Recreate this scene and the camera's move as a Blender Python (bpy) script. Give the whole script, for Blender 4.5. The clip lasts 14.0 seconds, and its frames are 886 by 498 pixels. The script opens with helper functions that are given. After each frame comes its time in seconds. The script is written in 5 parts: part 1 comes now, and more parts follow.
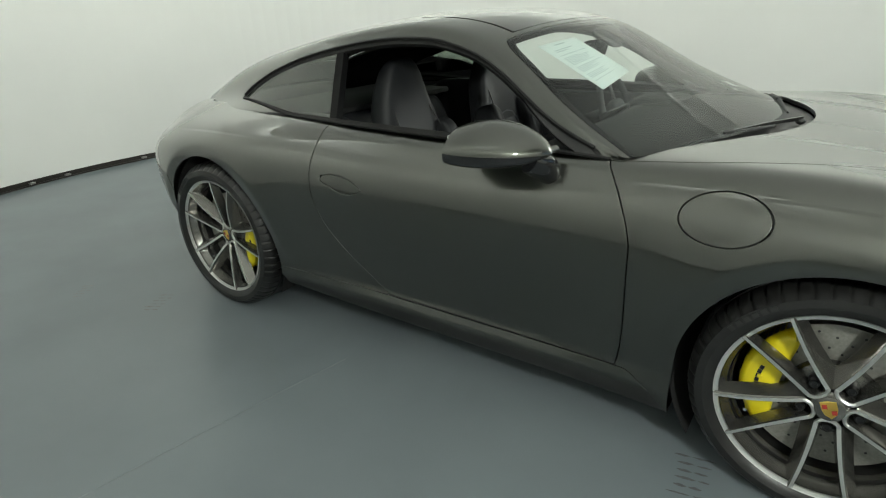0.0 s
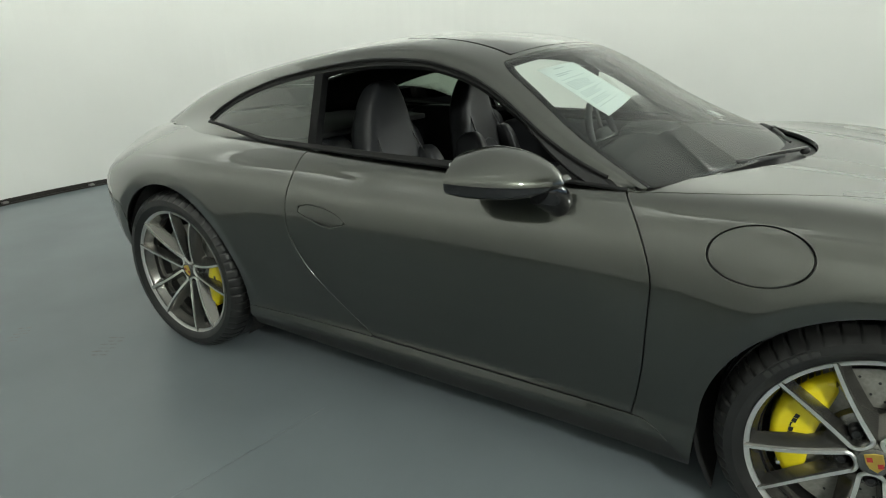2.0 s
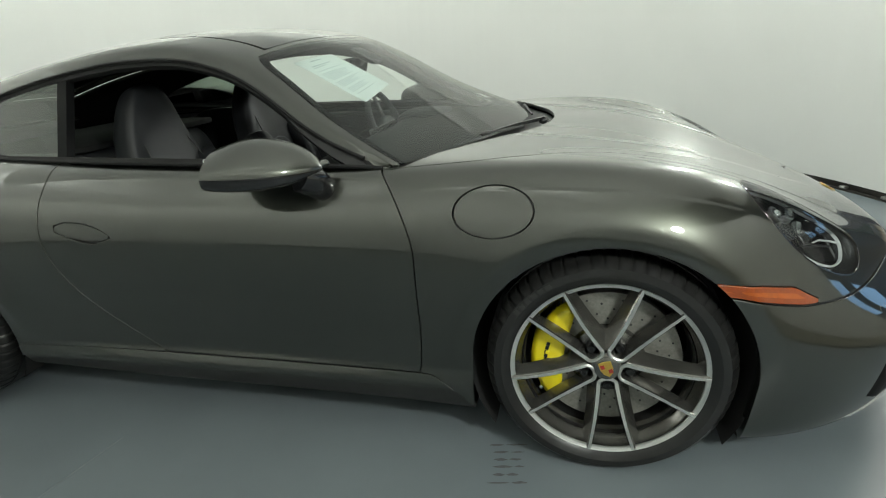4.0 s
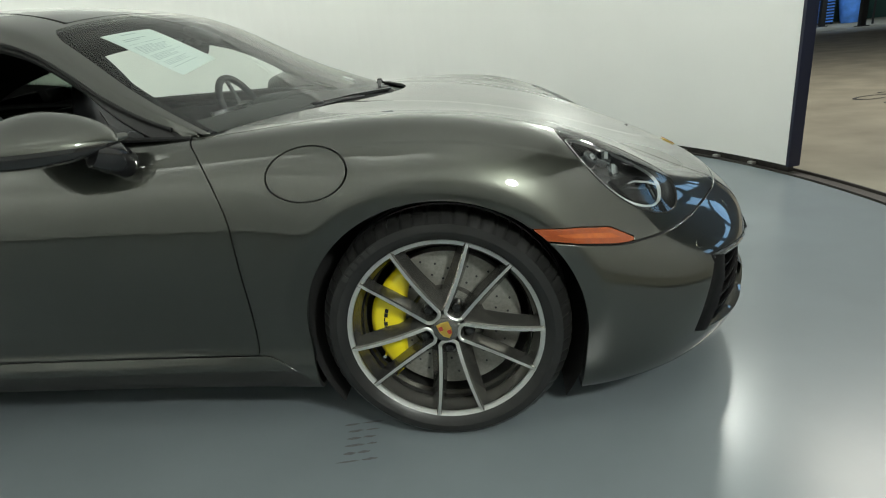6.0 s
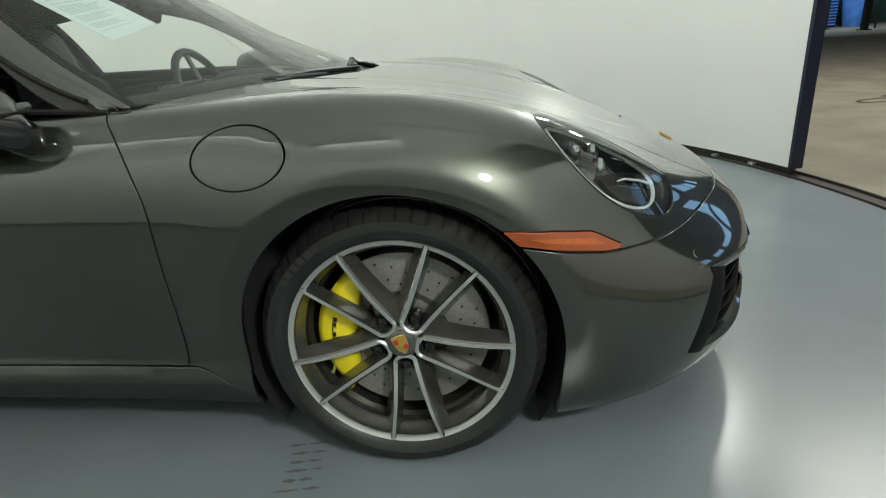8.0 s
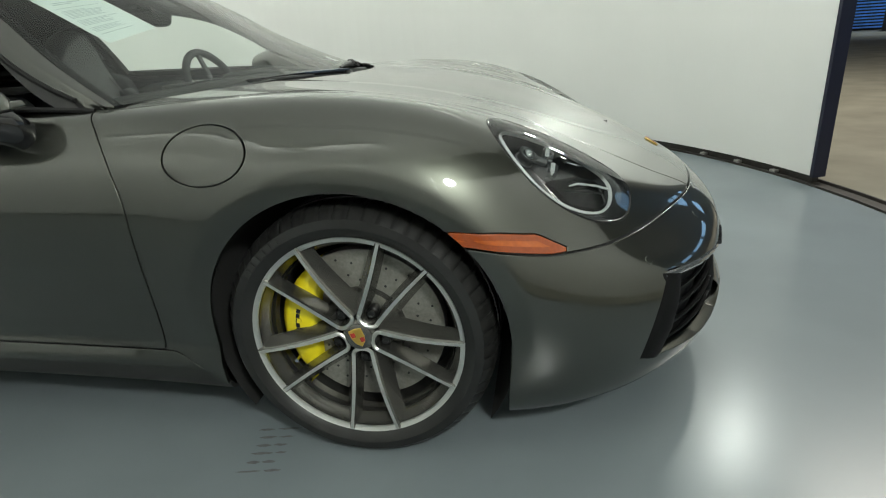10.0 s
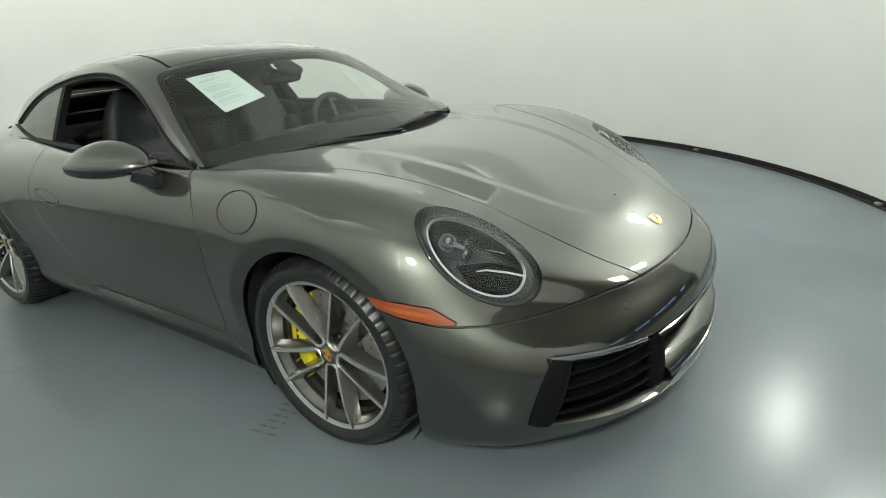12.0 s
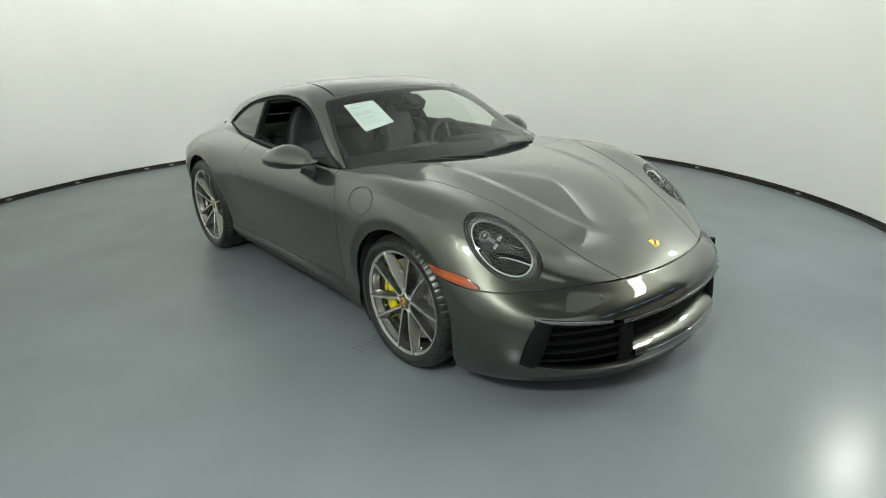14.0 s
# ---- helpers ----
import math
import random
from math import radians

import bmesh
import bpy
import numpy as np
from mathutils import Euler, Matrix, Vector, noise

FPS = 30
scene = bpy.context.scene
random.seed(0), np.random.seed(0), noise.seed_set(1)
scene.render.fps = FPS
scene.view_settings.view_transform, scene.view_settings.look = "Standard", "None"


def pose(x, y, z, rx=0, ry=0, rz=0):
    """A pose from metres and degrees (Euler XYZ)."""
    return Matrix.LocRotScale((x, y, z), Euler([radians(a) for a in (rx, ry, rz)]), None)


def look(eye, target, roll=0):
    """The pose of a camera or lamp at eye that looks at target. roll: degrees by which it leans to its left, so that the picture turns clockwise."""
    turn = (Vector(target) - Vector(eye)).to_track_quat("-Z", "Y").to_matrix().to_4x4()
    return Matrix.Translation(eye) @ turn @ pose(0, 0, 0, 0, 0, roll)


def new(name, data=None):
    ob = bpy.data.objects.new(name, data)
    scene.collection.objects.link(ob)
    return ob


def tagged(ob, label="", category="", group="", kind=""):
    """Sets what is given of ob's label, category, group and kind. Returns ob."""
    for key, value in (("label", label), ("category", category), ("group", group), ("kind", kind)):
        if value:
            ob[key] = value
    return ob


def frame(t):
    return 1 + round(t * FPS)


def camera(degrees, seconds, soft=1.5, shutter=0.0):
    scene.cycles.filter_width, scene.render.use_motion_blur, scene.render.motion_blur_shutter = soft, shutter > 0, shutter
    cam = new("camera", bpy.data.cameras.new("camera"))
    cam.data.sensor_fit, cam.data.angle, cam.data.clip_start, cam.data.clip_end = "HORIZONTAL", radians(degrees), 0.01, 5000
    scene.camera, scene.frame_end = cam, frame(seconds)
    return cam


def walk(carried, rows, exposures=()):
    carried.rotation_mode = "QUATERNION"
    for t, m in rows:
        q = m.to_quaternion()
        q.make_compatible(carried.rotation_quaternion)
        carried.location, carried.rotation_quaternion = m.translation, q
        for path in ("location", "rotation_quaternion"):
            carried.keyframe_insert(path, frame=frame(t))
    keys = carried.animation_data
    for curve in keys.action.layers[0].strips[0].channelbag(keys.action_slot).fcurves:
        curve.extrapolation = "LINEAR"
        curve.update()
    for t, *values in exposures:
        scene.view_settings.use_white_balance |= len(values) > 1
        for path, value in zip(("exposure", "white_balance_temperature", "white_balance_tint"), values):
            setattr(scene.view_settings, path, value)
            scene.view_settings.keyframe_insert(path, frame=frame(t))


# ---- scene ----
cam = camera(76.7, 14.0, soft=1.1)
PATH = [
    (0, (-0.109, -2.342, 1.276), (-1.138, -0.918, 0.553), -2.6),
    (0.5, (-0.261, -2.26, 1.257), (-1.267, -0.803, 0.565), -2.1),
    (1, (-0.317, -2.249, 1.241), (-1.298, -0.76, 0.582), -1.8),
    (1.5, (-0.306, -2.261, 1.25), (-1.26, -0.752, 0.6), -1.6),
    (2, (-0.302, -2.266, 1.246), (-1.227, -0.735, 0.605), -1.3),
    (2.5, (-0.255, -2.26, 1.232), (-1.146, -0.708, 0.592), -1.3),
    (3, (-0.201, -2.26, 1.234), (-0.993, -0.659, 0.589), -2),
    (3.5, (-0.137, -2.262, 1.229), (-0.777, -0.595, 0.579), -2.7),
    (4, (-0.083, -2.27, 1.213), (-0.53, -0.546, 0.551), -3.9),
    (4.2, (-0.067, -2.272, 1.205), (-0.432, -0.532, 0.536), -4.3),
    (6.3, (0.221, -2.164, 1.044), (-0.001, -0.397, 0.384), -5.7),
    (6.5, (0.231, -2.116, 1.034), (0.015, -0.349, 0.369), -5.3),
    (7, (0.245, -2.052, 1), (0.022, -0.288, 0.331), -5),
    (9.3, (0.277, -1.968, 1.011), (0.061, -0.217, 0.307), -3.1),
    (9.5, (0.342, -1.99, 1), (0.085, -0.235, 0.319), -4),
    (10, (0.453, -2.012, 1.007), (0.103, -0.272, 0.328), -3.9),
    (10.5, (0.605, -1.985, 1.026), (0.116, -0.282, 0.341), -4.8),
    (11, (0.808, -1.942, 1.118), (0.158, -0.302, 0.412), -5.9),
    (11.5, (1.05, -1.921, 1.187), (0.243, -0.348, 0.492), -5.7),
    (12, (1.227, -1.952, 1.289), (0.222, -0.495, 0.599), -4.2),
    (12.5, (1.404, -2.084, 1.374), (0.267, -0.724, 0.69), -3),
    (13, (1.602, -2.16, 1.417), (0.367, -0.883, 0.743), -2.9),
    (13.5, (1.825, -2.23, 1.454), (0.526, -1.013, 0.791), -2),
    (14, (1.987, -2.365, 1.511), (0.648, -1.186, 0.858), -1.1),
]
walk(cam, [(t, look(eye, target, roll)) for t, eye, target, roll in PATH], [(0, 0.0), (10, 0.0), (12, 0.07), (14, 0.09)])

# ---- world and light ----
world = bpy.data.worlds.new("World")
scene.world = world
world.use_nodes = True
world.node_tree.nodes["Background"].inputs["Color"].default_value = (0.9, 0.95, 1.0, 1)
world.node_tree.nodes["Background"].inputs["Strength"].default_value = 0.05

ROOM_X, ROOM_Y, ROOM_R, ROOM_H = -2.0, 0.39, 4.23, 6.2


# wall-top lamps: x, y, z, watts, size
LAMPS = [(1.33, 2.95, 2.12, 25, 0.21), (1.87, 1.85, 2.12, 25, 0.21), (1.28, -2.72, 2.05, 52, 0.24)]
# unseen fill disc added over the round wall: height, radius, watts
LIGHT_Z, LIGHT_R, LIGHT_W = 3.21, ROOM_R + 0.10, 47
# unseen fill lamps added to brighten the walls: angle in degrees, watts
WALL_FILLS = [(a, 3.05, 9.2) for a in range(36, 305, 32)] + [(a, 4.9, 19.0) for a in (-18, -46)]


def area_lamp(name, at, target, sx, sy, watts, colour=(0.945, 1.0, 0.93)):
    d = bpy.data.lights.new(name, "AREA")
    d.shape, d.size, d.size_y, d.energy, d.color = "DISK" if sx == sy else "RECTANGLE", sx, sy, watts, colour
    ob = new(name, d)
    ob.matrix_world = look(at, target)
    return ob


# ---- materials ----
def material(name, colour, rough=0.5, metal=0.0, coat=0.0, vary=0.0, scale=30.0, bump=0.0, bscale=200.0, rvary=0.0, coat_rough=0.03):
    m = bpy.data.materials.new(name)
    m.use_nodes = True
    nt = m.node_tree
    b = nt.nodes["Principled BSDF"]
    b.inputs["Base Color"].default_value = (*colour, 1)
    b.inputs["Roughness"].default_value = rough
    b.inputs["Metallic"].default_value = metal
    b.inputs["Coat Weight"].default_value = coat
    b.inputs["Coat Roughness"].default_value = coat_rough
    tc = nt.nodes.new("ShaderNodeTexCoord")
    if vary:
        n = nt.nodes.new("ShaderNodeTexNoise")
        n.inputs["Scale"].default_value = scale
        n.inputs["Detail"].default_value = 6
        nt.links.new(tc.outputs["Object"], n.inputs["Vector"])
        r = nt.nodes.new("ShaderNodeMapRange")
        r.inputs["From Min"].default_value, r.inputs["From Max"].default_value = 0.3, 0.7
        r.inputs["To Min"].default_value, r.inputs["To Max"].default_value = 1 - vary, 1 + vary
        nt.links.new(n.outputs["Fac"], r.inputs["Value"])
        mx = nt.nodes.new("ShaderNodeVectorMath")
        mx.operation = "SCALE"
        mx.inputs[0].default_value = colour
        nt.links.new(r.outputs["Result"], mx.inputs["Scale"])
        nt.links.new(mx.outputs["Vector"], b.inputs["Base Color"])
        if rvary:
            r2 = nt.nodes.new("ShaderNodeMapRange")
            r2.inputs["From Min"].default_value, r2.inputs["From Max"].default_value = 0.3, 0.7
            r2.inputs["To Min"].default_value, r2.inputs["To Max"].default_value = rough - rvary, rough + rvary
            nt.links.new(n.outputs["Fac"], r2.inputs["Value"])
            nt.links.new(r2.outputs["Result"], b.inputs["Roughness"])
    if bump:
        n = nt.nodes.new("ShaderNodeTexNoise")
        n.inputs["Scale"].default_value = bscale
        n.inputs["Detail"].default_value = 4
        nt.links.new(tc.outputs["Object"], n.inputs["Vector"])
        bp = nt.nodes.new("ShaderNodeBump")
        bp.inputs["Strength"].default_value = bump
        bp.inputs["Distance"].default_value = 0.002
        nt.links.new(n.outputs["Fac"], bp.inputs["Height"])
        nt.links.new(bp.outputs["Normal"], b.inputs["Normal"])
    return m


def glass(name, tint, haze=0.0, rough=0.0):
    """Thin glass: tinted view through it, mirror gloss by the angle, and a pale haze in place of reflected light."""
    m = bpy.data.materials.new(name)
    m.use_nodes = True
    nt = m.node_tree
    nt.nodes.remove(nt.nodes["Principled BSDF"])
    out = nt.nodes["Material Output"]
    tr = nt.nodes.new("ShaderNodeBsdfTransparent")
    tr.inputs["Color"].default_value = (*tint, 1)
    df = nt.nodes.new("ShaderNodeBsdfDiffuse")
    df.inputs["Color"].default_value = (0.62, 0.68, 0.63, 1)
    base = nt.nodes.new("ShaderNodeMixShader")
    base.inputs[0].default_value = haze
    nt.links.new(tr.outputs[0], base.inputs[1])
    nt.links.new(df.outputs[0], base.inputs[2])
    front = base if haze else tr
    gl = nt.nodes.new("ShaderNodeBsdfGlossy")
    gl.inputs["Roughness"].default_value = rough
    fr = nt.nodes.new("ShaderNodeFresnel")
    fr.inputs["IOR"].default_value = 1.52
    mix = nt.nodes.new("ShaderNodeMixShader")
    nt.links.new(fr.outputs[0], mix.inputs[0])
    nt.links.new(front.outputs[0], mix.inputs[1])
    nt.links.new(gl.outputs[0], mix.inputs[2])
    nt.links.new(mix.outputs[0], out.inputs["Surface"])
    return m


PAINT = material("grey_metallic_paint", (0.058, 0.061, 0.051), 0.36, 1.0, 1.0, 0.06, 1400.0, coat_rough=0.03)
PAINT.node_tree.nodes["Principled BSDF"].inputs["Coat IOR"].default_value = 1.8
BLACK = material("black_plastic", (0.018, 0.018, 0.018), 0.5, 0, 0, 0.15, 60, 0.15, 900)
GRILLE = material("matt_black_grille", (0.006, 0.006, 0.0065), 0.6)
GRILLE.node_tree.nodes["Principled BSDF"].inputs["Specular IOR Level"].default_value = 0.12
GLOSSBLACK = material("gloss_black", (0.01, 0.01, 0.011), 0.12, 0, 0.6)
RUBBER = material("seal_rubber", (0.012, 0.012, 0.012), 0.6)
RUBBER.node_tree.nodes["Principled BSDF"].inputs["Specular IOR Level"].default_value = 0.25
ROOFGLASS = material("dark_roof_glass", (0.022, 0.023, 0.02), 0.3, 0.6, 1.0, 0.05, 40, coat_rough=0.0)
TYRE = material("tyre_rubber", (0.012, 0.012, 0.0117), 0.35, 0, 0, 0.25, 25, 0.06, 300, 0.06)
TYRE.node_tree.nodes["Principled BSDF"].inputs["Specular IOR Level"].default_value = 0.5
RIMGREY = material("rim_grey", (0.175, 0.171, 0.158), 0.25, 0.85, 0.3, 0.06, 300)
# near-black puts the shade deep inside the wheel into the barrel's colour
BARREL_SHADE = material("rim_barrel_shade", (0.014, 0.014, 0.013), 0.5)
RIMCUT = material("rim_machined", (0.72, 0.72, 0.70), 0.40, 1.0, 0.3, 0.04, 200)
DISC = material("brake_disc_ceramic", (0.27, 0.262, 0.235), 0.42, 0.5, 0, 0.15, 120)
YELLOW = material("caliper_yellow", (0.75, 0.62, 0.01), 0.35, 0, 0.5)
AMBER = material("amber_lens", (0.24, 0.042, 0.003), 0.25, 0, 1.0, 0.12, 150)
AMBERLIT = material("amber_strip", (0.36, 0.075, 0.006), 0.2, 0, 1.0, 0.15, 90)
CHROME = material("chrome", (0.8, 0.8, 0.8), 0.08, 1.0)
LEATHER = material("black_leather", (0.019, 0.020, 0.022), 0.46, 0, 0, 0.12, 12, 0.12, 320)
LEATHER.node_tree.nodes["Principled BSDF"].inputs["Specular IOR Level"].default_value = 0.35
CARPET = material("black_carpet", (0.015, 0.015, 0.015), 0.95, 0, 0, 0.15, 14)
PAPER = material("paper", (0.78, 0.83, 0.82), 0.6)
INK = material("print_ink", (0.42, 0.48, 0.5), 0.7)
GOLD = material("badge_gold", (0.75, 0.52, 0.12), 0.3, 0.9)
RED = material("badge_red", (0.35, 0.03, 0.02), 0.4)
WHITEWALL = material("white_wall_panel", (0.87, 0.87, 0.84), 0.6, 0, 0, 0.015, 1.5)
TRACKM = material("dark_track", (0.03, 0.026, 0.022), 0.5, 0, 0, 0.3, 30)
FLOORM = material("grey_epoxy_floor", (0.172, 0.199, 0.213), 0.265, 0, 0, 0.07, 1.6, 0.07, 48)
FLOORM.node_tree.nodes["Principled BSDF"].inputs["Specular IOR Level"].default_value = 0.3
CEILM = material("grey_ceiling", (0.45, 0.45, 0.44), 0.85)
HALLDARK = material("dark_hall_wall", (0.20, 0.20, 0.19), 0.8, 0, 0, 0.15, 1.5)
CONCRETE = material("tan_concrete", (0.23, 0.215, 0.165), 0.7, 0, 0, 0.2, 2.0, 0.2, 30)
NAVY = material("navy_edge", (0.012, 0.014, 0.035), 0.4)
STEEL = material("dull_steel", (0.45, 0.44, 0.42), 0.35, 0.9, 0, 0.2, 60)
GREENM = material("dark_green_wall", (0.015, 0.05, 0.035), 0.7, 0, 0, 0.2, 2)
# blue of the wrapped bundle; on the shutter slats it paints blue daylight
BLUELIT = material("blue_plastic_lit_slats", (0.10, 0.28, 0.75), 0.4, 0, 0, 0.25, 3)
SCUFF = material("rubber_scuff", (0.062, 0.069, 0.072), 0.5, 0, 0, 0.3, 60)
JOINTM = material("pale_joint", (0.24, 0.27, 0.28), 0.4)
INKDARK = material("dark_floor_paint", (0.03, 0.03, 0.03), 0.7, 0, 0, 0.3, 20)
SKYM = bpy.data.materials.new("daylight")
SKYM.use_nodes = True
SKYM.node_tree.nodes["Principled BSDF"].inputs["Base Color"].default_value = (0, 0, 0, 1)
SKYM.node_tree.nodes["Principled BSDF"].inputs["Emission Color"].default_value = (0.35, 0.65, 1.0, 1)
SKYM.node_tree.nodes["Principled BSDF"].inputs["Emission Strength"].default_value = 2.0
# dark colour holds the shade of low faces turned to the floor
SHADED_SKIRT = material("shaded_skirt", (0.016, 0.016, 0.015), 0.5, 0, 0, 0.1, 60)
TAILRED = material("tail_red", (0.12, 0.01, 0.01), 0.15, 0, 1.0)
LAMPDARK = material("lamp_dark", (0.085, 0.088, 0.092), 0.26, 0.5, 0.3)
LAMPGREY = material("lamp_grey", (0.22, 0.225, 0.23), 0.28, 0.7, 0.3)
BEZEL = material("lamp_bezel", (0.16, 0.165, 0.17), 0.25, 0.85, 0.3)
LAMPWHITE = material("lamp_white", (0.66, 0.68, 0.68), 0.3, 0.0, 0.5)
LAMPLENS = material("projector_glass", (0.5, 0.53, 0.54), 0.05, 0.9, 1.0)
DRLM = material("running_light_lens", (0.10, 0.11, 0.12), 0.1, 0.3, 1.0)
LAMPGLASS = glass("lamp_glass", (0.93, 0.95, 0.95))
TYREMARK = material("tyre_mark", (0.024, 0.024, 0.023), 0.45)
BOLT = material("dark_bolt", (0.06, 0.06, 0.06), 0.3, 0.9)
WELL = material("well_liner", (0.008, 0.008, 0.008), 0.9)
LEATHER2 = material("grey_black_leather", (0.026, 0.027, 0.030), 0.45, 0, 0, 0.1, 12, 0.12, 320)
DASHM = material("dash_leather", (0.02, 0.022, 0.022), 0.55, 0, 0, 0.1, 12)
STITCH = material("stitch_grey", (0.12, 0.12, 0.13), 0.6)
SCREEN_GLASS = glass("windscreen_glass", (0.88, 0.95, 0.90), 0.0)
# the haze paints a pale reflection onto the tinted panes
TINT_GLASS = glass("tinted_glass", (0.34, 0.42, 0.35), 0.09)


# ---- building helpers ----
def mesh_ob(name, verts, faces, mats, parent=None, smooth=True, label="", mat_ids=None):
    me = bpy.data.meshes.new(name)
    me.from_pydata([tuple(map(float, v)) for v in verts], [], [tuple(map(int, f)) for f in faces])
    for m in mats if isinstance(mats, (list, tuple)) else [mats]:
        me.materials.append(m)
    if smooth:
        me.polygons.foreach_set("use_smooth", [True] * len(me.polygons))
    if mat_ids is not None:
        me.polygons.foreach_set("material_index", [int(i) for i in mat_ids])
    me.update()
    ob = new(name, me)
    if parent is not None:
        ob.parent = parent
    if label:
        tagged(ob, label)
    return ob


def part(name, bm, mat, parent, label="", smooth=True, sharp=35):
    me = bpy.data.meshes.new(name)
    if sharp:
        for e in bm.edges:
            if len(e.link_faces) == 2 and e.calc_face_angle(0) > radians(sharp):
                e.smooth = False
    for f in bm.faces:
        f.smooth = smooth
    bm.to_mesh(me)
    bm.free()
    me.materials.append(mat)
    ob = new(name, me)
    ob.parent = parent
    if label:
        tagged(ob, label)
    return ob


def empty(name, at=(0, 0, 0)):
    ob = new(name)
    ob.location = at
    return ob


def box(sx, sy, sz, m=None, bevel=0.0, seg=2):
    bm = bmesh.new()
    bmesh.ops.create_cube(bm, size=1, matrix=(m or Matrix()) @ Matrix.Diagonal((sx, sy, sz, 1)))
    if bevel:
        bmesh.ops.bevel(bm, geom=bm.edges[:], offset=bevel, segments=seg, affect="EDGES", profile=0.5)
    return bm


def lathe(profile, n=64, closed=False):
    """A turned shape round the y axis from (radius, y) pairs."""
    bm = bmesh.new()
    rings = []
    for i in range(n):
        a = 2 * math.pi * i / n
        rings.append([bm.verts.new((r * math.cos(a), y, r * math.sin(a))) for r, y in profile])
    k = len(profile)
    for i in range(n):
        p, q = rings[i], rings[(i + 1) % n]
        for j in range(k if closed else k - 1):
            bm.faces.new((p[j], p[(j + 1) % k], q[(j + 1) % k], q[j]))
    bmesh.ops.recalc_face_normals(bm, faces=bm.faces[:])
    return bm


def tube(points, radius, n=8, closed=False, flat=1.0):
    """A round bar along points; radius is a number or one for each point."""
    P = [Vector(p) for p in points]
    k = len(P)
    rad = radius if isinstance(radius, (list, tuple)) else [radius] * k
    bm = bmesh.new()
    rings = []
    side = None
    for i in range(k):
        a, b = (P[i - 1] if i or closed else P[i]), (P[(i + 1) % k] if i < k - 1 or closed else P[i])
        t = (b - a).normalized()
        if side is None:
            side = t.orthogonal().normalized()
        side = (side - t * side.dot(t)).normalized()
        up = t.cross(side)
        rings.append([bm.verts.new(P[i] + rad[i] * (math.cos(2 * math.pi * j / n) * side + flat * math.sin(2 * math.pi * j / n) * up)) for j in range(n)])
    for i in range(k if closed else k - 1):
        p, q = rings[i], rings[(i + 1) % k]
        for j in range(n):
            bm.faces.new((p[j], p[(j + 1) % n], q[(j + 1) % n], q[j]))
    if not closed:
        bm.faces.new(rings[0][::-1])
        bm.faces.new(rings[-1])
    bmesh.ops.recalc_face_normals(bm, faces=bm.faces[:])
    return bm


# ---- spline surfaces ----
def softened(P, lam=0.9):
    """Moves control points so that the spline passes close to them."""
    Q = P.copy()
    Q[1:-1] = P[1:-1] - lam / 6 * (P[:-2] - 2 * P[1:-1] + P[2:])
    return Q


def spline_along(P, t, mirror0=False, mirror1=False):
    """Uniform cubic B-spline through rows of control points at the parameters t."""
    P = softened(np.asarray(P, float))
    flip = np.array([1.0, -1.0, 1.0])
    a = P[1] * flip if mirror0 else 2 * P[0] - P[1]
    b = P[-2] * flip if mirror1 else 2 * P[-1] - P[-2]
    E = np.concatenate([a[None], P, b[None]])
    i = np.clip(np.floor(t).astype(int), 0, len(P) - 2)
    f = (t - i).reshape(-1, *([1] * (P.ndim - 1)))
    return ((1 - f) ** 3 * E[i] + (3 * f**3 - 6 * f**2 + 4) * E[i + 1] + (-3 * f**3 + 3 * f**2 + 3 * f + 1) * E[i + 2] + f**3 * E[i + 3]) / 6


def surface(G, tu, tv, mirror_u=(False, False), mirror_v=(False, False)):
    """Points of the tensor surface over control rows G[v][u]."""
    G = np.asarray(G, float)
    A = spline_along(np.swapaxes(G, 0, 1), tu, *mirror_u)
    return np.swapaxes(spline_along(np.swapaxes(A, 0, 1), tv, *mirror_v), 0, 1)


